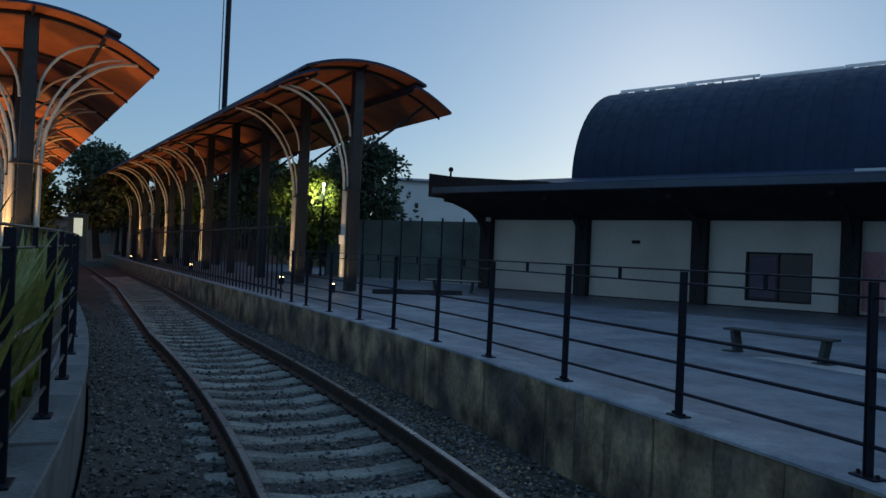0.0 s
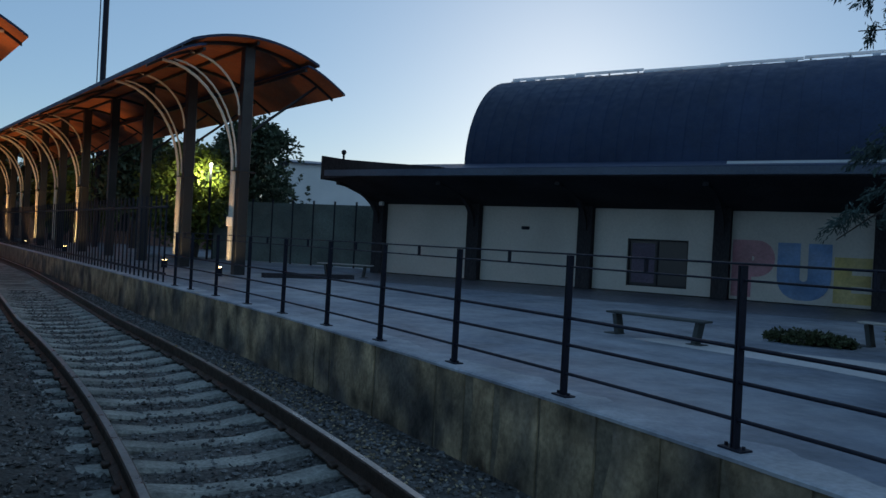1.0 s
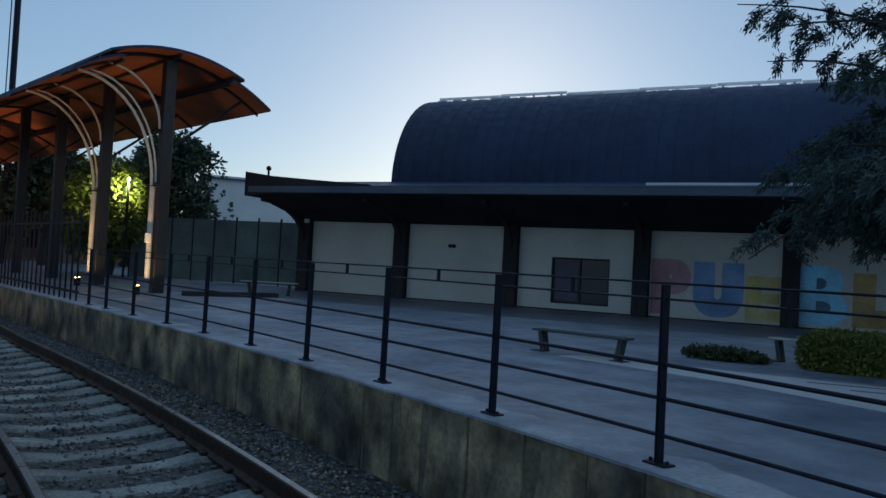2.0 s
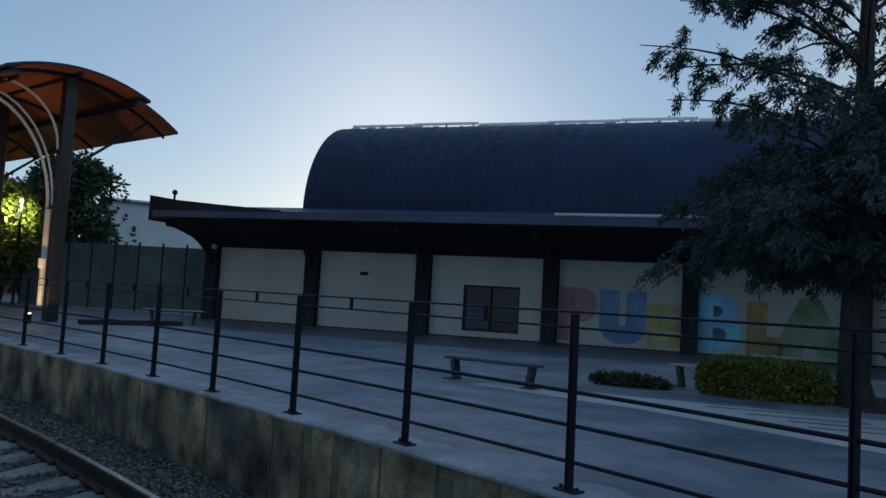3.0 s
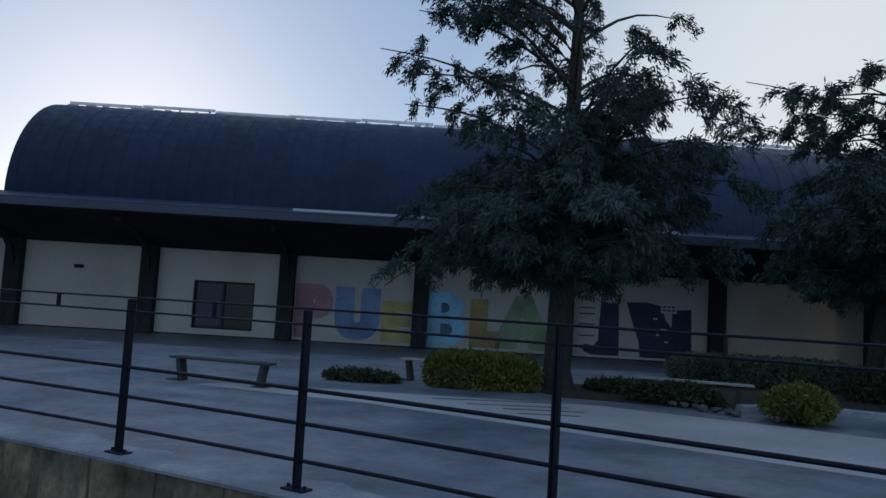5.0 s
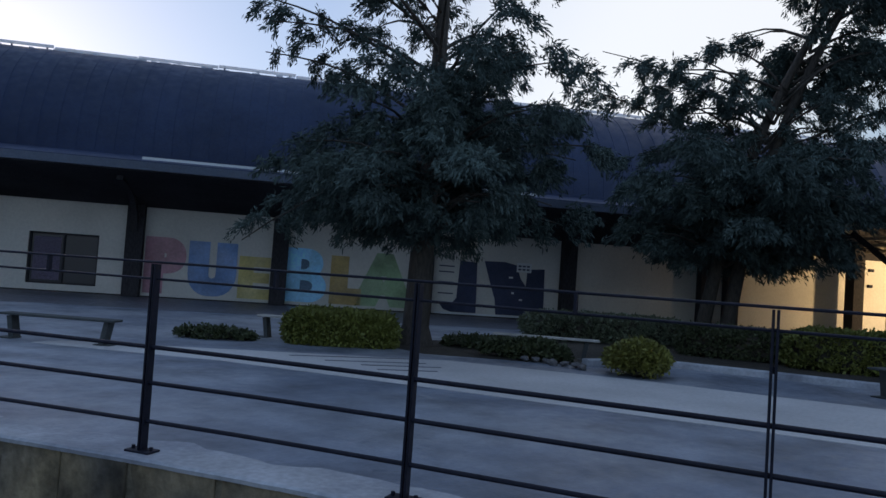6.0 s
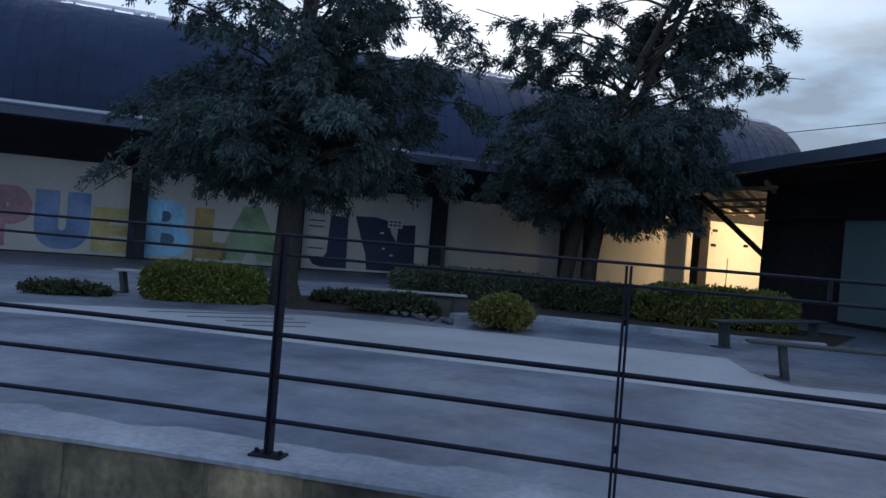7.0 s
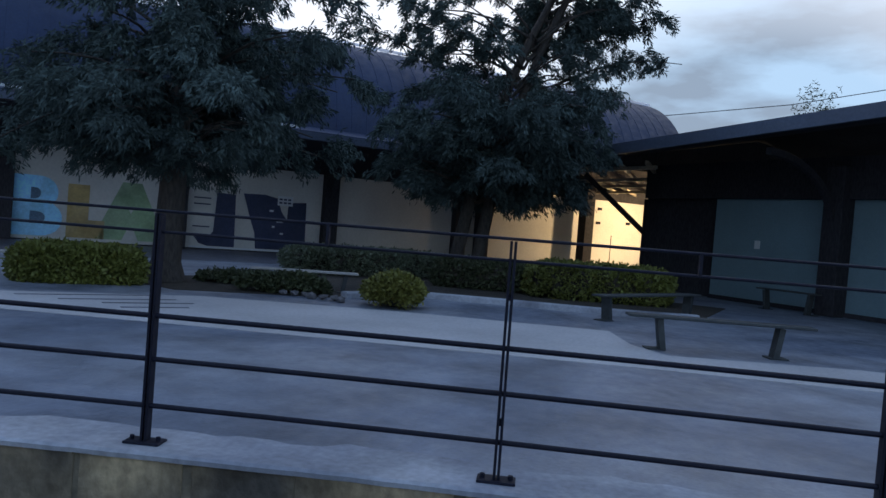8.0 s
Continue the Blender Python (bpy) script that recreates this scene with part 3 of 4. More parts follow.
letter("P", -3.80, -2.72, 0.12, 1.66, (0.58, 0.27, 0.32), 0.07)
letter("U", -2.66, -1.37, 0.12, 1.62, (0.17, 0.33, 0.58), 0.1)
letter("E", -1.31, -0.44, 0.12, 1.3, (0.62, 0.50, 0.20))
letter("B", 0.0, 1.12, 0.12, 1.64, (0.22, 0.72, 1.0), 0.03, 0.07)
part("letter_shading", box(0.3, 0.8, DW - 0.009, DW - 0.004, 0.38, 1.42), mat("dusky_blue_paint", (0.10, 0.19, 0.27), 0.8, stain=0.3), hall, "dusky blue paint inside the letter")
letter("L", 1.22, 2.12, 0.12, 1.5, (0.50, 0.34, 0.14), 0.11)
letter("A", 1.85, 3.68, 0.12, 1.66, (0.30, 0.47, 0.27), 0.12)
M_navy = mat("navy_paint", (0.035, 0.05, 0.10), 0.75, var=0.2, stain=0.35, bump=0.1)
def wall_shape(pts):
    """A flat painted shape standing on the wall, from its outline."""
    bm = flat(pts, -0.004, 0.006)
    bm.transform(Matrix.Translation((0, DW - 0.012, 0)) @ Matrix.Rotation(math.pi / 2, 4, "X"))
    return bm


part("painted_shape", wall_shape([(4.98, 1.62), (5.5, 1.6), (5.54, 0.1), (4.78, 0.1), (4.55, 0.17), (4.4, 0.36), (4.6, 0.4), (4.8, 0.36), (4.93, 0.52)]), M_navy, hall, "dark navy painted hooked shape")
part("painted_shape", wall_shape([(5.72, 1.66), (6.35, 1.68), (6.72, 1.6), (6.86, 1.22), (7.04, 0.98), (7.06, 1.5), (7.6, 1.54), (7.64, 0.1), (6.15, 0.1), (6.1, 0.55), (5.95, 0.95)]), M_navy, hall, "dark navy painted pillar shapes")
part("notice", box(6.72, 7.18, DW - 0.03, DW - 0.019, 1.4, 1.68, bevel=0.003), M_white, hall, "small white paper notice with plain dark bars")
for k in range(6):
    part("printed_bar", box(6.77 + 0.13 * (k % 3), 6.86 + 0.13 * (k % 3), DW - 0.034, DW - 0.0305, 1.46 + 0.1 * (k // 3), 1.51 + 0.1 * (k // 3)), M_navy, hall)
for u0, u1, z in ((6.5, 6.62, 1.2), (6.72, 6.92, 0.9), (6.6, 6.68, 0.74), (6.85, 6.95, 0.55)):
    part("painted_fleck", box(u0, u1, DW - 0.0205, DW - 0.0185, z, z + 0.05), M_white, hall, "pale worn fleck of paint")
for z in (0.62, 0.95, 1.25, 1.42):
    part("painted_bar", box(4.36, 4.82, DW - 0.012, DW - 0.004, z, z + 0.035), M_navy, hall)
part("painted_border", box(4.3, 8.2, DW - 0.02, DW - 0.004, -0.02, 0.09), M_white, hall, "pale painted border strip")

# ---- right wing, at a right angle; same local frame ----
wing = thing("side_wing", "low dark-roofed wing with pale wall panels and timber columns", "building", BM_ROT)
M_wpanel = mat("pale_green_panel", (0.15, 0.26, 0.29), 0.8, var=0.06, stain=0.15)
bm = bmesh.new()
add_box(bm, 14.1, 14.35, -12, 12.2, -0.1, 3.1)
add_box(bm, 14.35, 24, 11.95, 12.2, -0.1, 3.1)
part("wall", bm, M_wpanel, wing, "pale plaster wall panels")
part("beam", box(13.9, 14.09, -12, 14.3, 2.28, 3.1), M_timber, wing, "dark timber beam")
bm = bmesh.new()


def wing_z(d):
    return 3.06 + (10.5 - d) * 0.05


prof_w = [(11.1, 0.0), (11.1, 0.2), (18.0, 1.55), (25.0, 0.5), (25.0, 0.4), (18.0, 1.42), (11.5, 0.03)]
w0 = [bm.verts.new((u, 21.6, wing_z(21.6) + dz)) for u, dz in prof_w]
w1 = [bm.verts.new((u, -12, wing_z(-12) + dz)) for u, dz in prof_w]
for i in range(len(prof_w)):
    j = (i + 1) % len(prof_w)
    bm.faces.new((w0[i], w1[i], w1[j], w0[j]))
bm.faces.new(w0)
bm.faces.new(w1)
bmesh.ops.recalc_face_normals(bm, faces=bm.faces)
wroof = part("roof", bm, M_timber, wing, "dark low-pitched overhanging roof")
part("gutter", sweep([(11.06, 21.6, wing_z(21.6) + 0.1), (11.06, -12, wing_z(-12) + 0.1)], [(-0.03, -0.11), (0.03, -0.11), (0.03, 0.12), (-0.03, 0.12)]), M_fascia, wroof, "grey-blue metal fascia")
wbp = [(-0.28 - 2.1 * (1 - math.cos(a)), 0, 1.5 + 1.45 * math.sin(a)) for a in (math.pi / 2 * k / 8 for k in range(9))]
wbrace = mesh_of(sweep([(x, 0, z) for x, _, z in wbp], [(-0.06, -0.06), (0.06, -0.06), (0.06, 0.06), (-0.06, 0.06)]), "brace", M_timber)
wcol = mesh_of(box(-0.4, -0.004, -0.2, 0.2, 0, 2.9, bevel=0.012), "column", M_timber)
wcol_low = mesh_of(box(-0.4, -0.004, -0.2, 0.2, 0, 2.3, bevel=0.012), "column", M_timber)
for d in (14.75, 9.1, 4.6, 0.1):
    ob = new("column", wcol if d < 14 else wcol_low)
    ob.parent = wing
    ob.matrix_basis = pose(14.1 if d < 14 else 14.9, d, 0)
    if d < 14:
        br = new("brace", wbrace)
        br.parent = ob
part("notice", box(14.08, 14.096, 10.95, 11.08, 1.2, 1.38), M_white, wing, "small white paper notice")
part("plinth", box(14.04, 14.097, -12, 12.2, 0, 0.09), M_timber, wing)
# dark sheet in place of the open porch's shaded inside
part("porch_screen", box(14.3, 14.36, 12.3, 14.6, 0.0, 3.0), M_timber, wing, "dark sheet standing in for the open porch's shade")
M_beige = mat("beige_steel", (0.45, 0.38, 0.28), 0.5)
for a, b in (((13.4, 15.6), (20.4, 21.5)), ((12.4, 13.65), (20.9, 20.95)), ((13.0, 15.9), (19.4, 21.4)), ((12.2, 12.6), (21.0, 20.1)), ((12.2, 14.6), (14.6, 16.65))):
    part("rafter", sweep([(*a, 2.93), (*b, 2.93)], [(-0.04, -0.04), (0.04, -0.04), (0.04, 0.04), (-0.04, 0.04)]), M_beige, wing, "pale diagonal roof bar")
for u, d0, d1 in ((12.5, 12.6, 15.8), (14.7, 14.95, 18.2), (16.3, 15.1, 19.6), (18.2, 16.8, 21.4)):
    part("rafter", sweep([(u, d0, 2.85), (u, d1, 2.85)], [(-0.045, -0.04), (0.045, -0.04), (0.045, 0.04), (-0.045, 0.04)]), M_beige, wing, "pale cross bar under the roof")
part("wall_beam", box(13.25, 23.9, 21.55, 21.74, 2.63, 3.34), M_timber, wing, "dark timber beam above the lit wall")
# boards added above the porch, to stop lamp light reaching the wing soffit
bm = bmesh.new()
gp = [(11.12, 2.86), (13.9, 2.95), (14.3, 2.95), (14.3, 2.3), (24.0, 2.3), (24.0, 3.38), (18.0, 4.22), (11.12, 2.87)]
g0, g1 = [bm.verts.new((u, 14.32, z)) for u, z in gp], [bm.verts.new((u, 14.4, z)) for u, z in gp]
for i in range(len(gp)):
    j = (i + 1) % len(gp)
    bm.faces.new((g0[i], g1[i], g1[j], g0[j]))
bm.faces.new(g0)
bm.faces.new(g1)
bmesh.ops.recalc_face_normals(bm, faces=bm.faces)
part("gable", bm, M_timber, wing, "dark boards added above the porch to stop the lamp's light")
part("free_column", box(17.66, 18.06, 21.0, 21.4, 0, 3.3, bevel=0.012), M_timber, wing, "dark freestanding timber column")
part("door_seam", box(19.62, 19.65, DW - 0.012, DW - 0.003, 0.05, 1.35), M_timber, wing, "thin dark seam between two door leaves")
for u, z in ((18.92, 1.78), (20.39, 1.85), (18.95, 2.3)):
    part("wall_stud", box(u - 0.09, u + 0.09, DW - 0.07, DW - 0.003, z - 0.05, z + 0.05, bevel=0.012), M_steel, wing, "small dark wall fixing")
part("corner_brace", sweep([(14.5, 14.75, 1.35), (12.75, 15.3, 2.78)], [(-0.055, -0.055), (0.055, -0.055), (0.055, 0.055), (-0.055, 0.055)]), M_timber, wing)
lampb = thing("passage_lamp", "bright warm flood lamp on the passage ceiling", "lamp", BM_ROT @ Matrix.Translation((20.0, 18.7, 2.5)))
part("housing", box(-0.2, 0.2, -0.1, 0.1, 0.0, 0.1, bevel=0.02), M_steel, lampb)
M_glow = bpy.data.materials.new("lamp_glow")
M_glow.use_nodes = True
M_glow.node_tree.nodes["Principled BSDF"].inputs["Emission Color"].default_value = (1.0, 0.75, 0.4, 1)
M_glow.node_tree.nodes["Principled BSDF"].inputs["Emission Strength"].default_value = 25
part("diffuser", box(-0.18, 0.18, -0.08, 0.08, -0.015, -0.002), M_glow, lampb, "glowing warm diffuser")
# unseen shield, added to keep lamp light off the left wall and wing roof
part("hood", sweep([(0.42 * math.sin(a), 0.42 * math.cos(a), -0.21) for a in (radians(-63 - 12 * k) for k in range(12))], [(-0.008, -0.3), (0.008, -0.3), (0.008, 0.45), (-0.008, 0.45)]), M_steel, lampb, "unseen curved shield added to cut the lamp's spill")
lt = new("passage_light", bpy.data.lights.new("passage_light", "POINT"))
lt.data.energy, lt.data.color, lt.data.shadow_soft_size = P_PASSAGE, (1.0, 0.83, 0.5), 0.12
lt.matrix_world = BM_ROT @ Matrix.Translation((20.0, 18.7, 2.4))

# ---- platform canopies ----
def arch_slab(pts, y0, y1, th):
    bm = bmesh.new()
    n = len(pts)
    lo0 = [bm.verts.new((x, y0, z)) for x, z in pts]
    lo1 = [bm.verts.new((x, y1, z)) for x, z in pts]
    hi0 = [bm.verts.new((x, y0, z + th)) for x, z in pts]
    hi1 = [bm.verts.new((x, y1, z + th)) for x, z in pts]
    for i in range(n - 1):
        bm.faces.new((lo0[i], lo0[i + 1], lo1[i + 1], lo1[i]))
        f = bm.faces.new((hi0[i], hi1[i], hi1[i + 1], hi0[i + 1]))
        f.material_index = 1
        for q in ((lo0[i], hi0[i], hi0[i + 1], lo0[i + 1]), (lo1[i], lo1[i + 1], hi1[i + 1], hi1[i])):
            bm.faces.new(q).material_index = 1
    for k in (0, n - 1):
        bm.faces.new((lo0[k], lo1[k], hi1[k], hi0[k])).material_index = 1
    bmesh.ops.recalc_face_normals(bm, faces=bm.faces)
    return bm


def arc_tube(x0, z0, x1, z1, drop, rad):
    """A tube that rises beside the column, then bends out to the roof."""
    pts = [(x0, 0, z0 - drop), (x0, 0, z0 - drop * 0.4)] if drop else []
    for k in range(11):
        a = math.pi / 2 * k / 10
        pts.append((x0 + (x1 - x0) * (1 - math.cos(a)), 0, z0 + (z1 - z0) * math.sin(a)))
    return sweep(pts, ring(rad, 8))


YA, YB = -0.7, 40.3
up_pts = [(-1.8 + 3.6 * i / 20, 6.24 - 0.38 * ((i - 10) / 10) ** 2) for i in range(21)]
ccol = mesh_of(box(-0.15, 0.15, -0.13, 0.13, 0, 6.16, bevel=0.015), "column", M_col)
big = {sg: mesh_of(arc_tube(sg * 0.3, 2.8, sg * 2.3, 5.40, 0, 0.04), "arc", M_arc) for sg in (-1, 1)}
small = {sg: mesh_of(arc_tube(sg * 0.18, 4.3, sg * 1.6, 5.74, 0, 0.033), "arc", M_arc) for sg in (-1, 1)}
inner = {sg: mesh_of(arc_tube(sg * 0.2, 2.9, sg * 2.0, 5.46, 0, 0.028), "arc", M_arc) for sg in (-1, 1)}
foot = {sg: mesh_of(sweep([(sg * 0.27, 0, 0.38), (sg * 0.27, 0, 2.78)], ring(0.07, 10)), "tube_foot", M_arc) for sg in (-1, 1)}
strut = mesh_of(sweep([(0.14, 0, 3.85), (2.1, 0, 5.44)], ring(0.04, 6)), "strut", M_col)
collar = mesh_of(box(-0.33, 0.33, -0.145, 0.145, 2.77, 2.81, bevel=0.008), "collar", M_col)
rib_up = mesh_of(arch_slab([(x, z - 0.09) for x, z in up_pts], -0.04, 0.04, 0.08), "rib", [M_col, M_col])
rib_lo = {sg: mesh_of(arch_slab([(sg * (1.45 + 1.22 * i / 10), 5.73 - 0.60 * (i / 10) ** 1.35) for i in range(11)], -0.03, 0.03, 0.065), "rib", [M_col, M_col]) for sg in (-1, 1)}


def canopy(label, m, both):
    """Two-tier vaulted roof on a row of columns; curved tubes on one side or on both."""
    can = thing("platform_canopy", label, "canopy", m, group="platform canopies")
    part("upper_roof", arch_slab(up_pts, YA, YB, 0.07), [M_canopy, M_roof], can, "terracotta boarded underside, dark top")
    for sg in (-1, 1):
        pts = [(sg * (1.45 + 1.22 * i / 10), 5.80 - 0.60 * (i / 10) ** 1.35) for i in range(11)]
        part("lower_roof", arch_slab(pts, YA, YB, 0.06), [M_canopy, M_roof], can, "terracotta boarded underside, dark top")
    for x, z in ((-1.45, 5.74), (1.45, 5.74), (0.0, 6.19)):
        part("purlin", box(x - 0.03, x + 0.03, YA + 0.1, YB - 0.1, z - 0.05, z + 0.03), M_col, can)
    tubes = [big[-1], inner[-1], foot[-1], small[-1], collar] + ([big[1], inner[1], foot[1], small[1]] if both else [strut])
    for i in range(11):
        ob = new("column", ccol)
        ob.parent = can
        ob.matrix_basis = pose(0, 4.0 * i, 0)
        for me in (tubes if both or i not in (2, 3) else [strut]):
            q = new(me.name.split(".")[0], me)
            q.parent = ob
        if i == 0 and not both:
            part("junction_box", box(-0.44, -0.3, -0.2, -0.09, 1.3, 1.55, bevel=0.012), M_white, ob, "small pale junction box")
        for me in (rib_up, rib_lo[-1], rib_lo[1]):
            q = new("rib", me)
            q.parent = can
            q.matrix_basis = pose(0, 4.0 * i, 0)
    return can


canopy("vaulted platform canopy with lit terracotta underside on dark steel columns", pose(-2.6, 21.0, 0, 0, 0, 31.5), False)
canopy("vaulted platform canopy with terracotta underside beside the fenced platform", pose(-9.6, 17.05, 0, 0, 0, 31.5), True)

# warm lamps standing under the canopies
M_lampglow = bpy.data.materials.new("bollard_glow")
M_lampglow.use_nodes = True
M_lampglow.node_tree.nodes["Principled BSDF"].inputs["Emission Color"].default_value = (1.0, 0.7, 0.3, 1)
M_lampglow.node_tree.nodes["Principled BSDF"].inputs["Emission Strength"].default_value = 8
upl = thing("uplight", "small floor uplight below the platform canopy", "lamp", pose(0, 0, -50), group="canopy uplights")
part("body", sweep([(0, 0, 0), (0, 0, 0.22)], ring(0.09, 12)), M_steel, upl)
part("lens", sweep([(0, 0, 0.222), (0, 0, 0.235)], ring(0.07, 12)), M_lampglow, upl, "glowing warm lens")
n_l = 0
for base in (pose(-2.6, 21.0, 0, 0, 0, 31.5), pose(-9.6, 17.05, 0, 0, 0, 31.5)):
    for k in range(5):
        m = base @ Matrix.Translation((-0.85, (-0.75, 3.25, 15.25, 23.25, 31.25)[k], 0))
        if n_l == 0:
            upl.matrix_basis = m
        else:
            copy_thing(upl, m)
        n_l += 1
        la = new("canopy_light", bpy.data.lights.new("canopy_light", "SPOT"))
        la.data.spot_size, la.data.spot_blend = radians(122 if n_l <= 5 else 92), 0.35
        la.data.energy, la.data.color, la.data.shadow_soft_size = P_CANOPY[(n_l - 1) // 5] * (0.85, 0.8, 2.8, 3.0, 3.4)[k], (1.0, 0.54, 0.2), 0.08
        if n_l <= 5:  # added spot without a fixture of its own, brightens the curved tubes
            lb = new("tube_light", bpy.data.lights.new("tube_light", "SPOT"))
            lb.data.spot_size, lb.data.spot_blend = radians(95), 0.5
            lb.data.energy, lb.data.color, lb.data.shadow_soft_size = (30.0, 30.0, 65.0, 75.0, 85.0)[k], (1.0, 0.72, 0.38), 0.05
            lb.matrix_world = m @ look((0, 0, 0.27), (0.56, 0.72, 1.35))
        la.matrix_world = m @ (look((0, 0, 0.27), (-0.62, 0.3, 1.3)) if n_l <= 5 else pose(0, 0, 0.27, 180, 0, 0))


# ---- foliage ----
def leaf_mesh(name, centres, dirs, length, width, per, seed, spread=0.6, droop=0.3):
    """Sprays of narrow leaves: per leaves round each centre, fanned about its direction."""
    rng = np.random.default_rng(seed)
    n = len(centres) * per
    c = np.repeat(np.asarray(centres), per, 0)
    d = np.repeat(np.asarray(dirs), per, 0) + rng.normal(0, spread, (n, 3))
    d[:, 2] -= droop
    d /= np.linalg.norm(d, axis=1, keepdims=True)
    side = np.cross(d, rng.normal(0, 1, (n, 3)))
    side /= np.linalg.norm(side, axis=1, keepdims=True)
    l = (length * rng.uniform(0.6, 1.3, n))[:, None]
    w = (width * rng.uniform(0.7, 1.3, n))[:, None]
    c = c + rng.normal(0, length * 0.35, (n, 3))
    v = np.stack([c, c + d * l * 0.5 + side * w, c + d * l, c + d * l * 0.5 - side * w], 1).reshape(-1, 3)
    me = bpy.data.meshes.new(name)
    me.from_pydata(v.tolist(), [], np.arange(4 * n).reshape(-1, 4).tolist())
    return me


def limb(bm, p0, p1, r0, r1, bend, k=7):
    pts = []
    for i in range(k):
        t = i / (k - 1)
        pts.append(Vector(p0).lerp(Vector(p1), t) + Vector(bend) * math.sin(math.pi * t))
    rings = []
    for i, p in enumerate(pts):
        d = (pts[min(i + 1, k - 1)] - pts[max(i - 1, 0)]).normalized()
        s = d.orthogonal().normalized()
        u = d.cross(s)
        r = r0 + (r1 - r0) * i / (k - 1)
        rings.append([bm.verts.new(p + (s * math.cos(a) + u * math.sin(a)) * r) for a in (2 * math.pi * j / 8 for j in range(8))])
    for a, b in zip(rings, rings[1:]):
        for j in range(8):
            bm.faces.new((a[j], a[(j + 1) % 8], b[(j + 1) % 8], b[j])).smooth = True
    return pts


def conifer(name, label, m, lean, height, low, reach, seed, dense, trunks, leaf, extra=(), bow=0.0, fill=2):
    """A feathery evergreen: drooping clumps on many limbs, thick below and open above."""
    rng = random.Random(seed)
    t = thing(name, label, "tree", m)
    tb = bmesh.new()
    for dx, r in trunks:
        limb(tb, (dx, 0, -0.05), (lean[0] + dx * 0.3, lean[1], height), r, 0.03, (0.1 * dx + bow, 0.05, 0), 12)
    for dx, r in trunks:
        limb(tb, (dx, 0, -0.06), (dx, 0, 0.3), r * 1.5, r * 0.98, (0, 0, 0), 4)
    cs, ds = [], []
    z = low
    while z < height:
        f = (z - low) / (height - low)
        lower = z < low + 2.0
        rr = reach * (0.8 + 0.25 * min(1, (z - low) / 1.0)) if lower else reach * (1.0 if f < 0.72 else max(0.15, (1 - f) / 0.28))
        for _ in range(5 if lower else fill):
            a = rng.uniform(0, 6.283)
            q = rr * rng.uniform(0.5, 1.05)
            cx, cy = lean[0] * z / height + bow * math.sin(math.pi * z / height), lean[1] * z / height
            tip = Vector((cx + q * math.cos(a), cy + q * math.sin(a), z + rng.uniform(-0.1, 0.45) + (0.1 if lower else 0.4)))
            pts = limb(tb, (cx, cy, z - 0.1), tip, 0.035, 0.008, (0, 0, 0.25), 6)
            for k in range(5 if lower else 4):
                g = (0.3 + 0.18 * k) if lower else (0.3 + 0.23 * k)
                if not lower and k < 3 and rng.random() < 0.4:
                    continue
                p = Vector(pts[0]).lerp(tip, g) + Vector((rng.gauss(0, 0.12), rng.gauss(0, 0.12), rng.gauss(0.04, 0.1)))
                # one bough: fronds fan out from its stalk and hang at their ends
                for _k in range(rng.randint(3, 5) if lower else rng.randint(2, 4)):
                    b = a + rng.uniform(-1.3, 1.3)
                    L = rng.uniform(0.22, 0.5)
                    steps = dense if lower else dense + 1
                    for n in range(steps):
                        e = (n + rng.random()) / steps
                        r = L * e
                        o = Vector((math.cos(b) * r, math.sin(b) * r, 0.1 * e - 0.34 * e * e))
                        cs.append(p + o + Vector((rng.gauss(0, 0.045), rng.gauss(0, 0.045), rng.gauss(0, 0.04))))
                        ds.append((math.cos(b) * 0.9, math.sin(b) * 0.9, 0.15 - 1.1 * e))
        z += 0.16 if lower else 0.2
    for p0, p1, k in extra:
        pts = limb(tb, p0, p1, 0.03, 0.008, (0, 0, 0.25), 8)
        for j in range(k // 7):
            g = rng.uniform(0.3, 1.0)
            p = Vector(pts[min(7, int(g * 7))]) + Vector((rng.gauss(0, 0.16), rng.gauss(0, 0.16), rng.gauss(0, 0.1)))
            b = rng.uniform(0, 6.283)
            for n in range(7):
                e = (n + rng.random()) / 7
                cs.append(p + Vector((math.cos(b) * 0.34 * e, math.sin(b) * 0.34 * e, 0.08 * e - 0.3 * e * e)))
                ds.append((math.cos(b) * 0.9, math.sin(b) * 0.9, 0.15 - 1.0 * e))
    part("trunk", tb, M_bark, t, "rough dark trunk with thin limbs")
    me = leaf_mesh("crown", [tuple(c) for c in cs], ds, leaf[0], leaf[1], 20, seed, 0.55, 0.3)
    me.materials.append(M_leaf)
    cr = new("crown", me)
    cr.parent = t
    tagged(cr, "dark drooping feathery foliage")
    return t


def facing(x, y):
    """At a place, turned so that local x runs across the way from the plaza's track side."""
    return pose(x, y, 0, 0, 0, -math.degrees(math.atan2(x, y)))


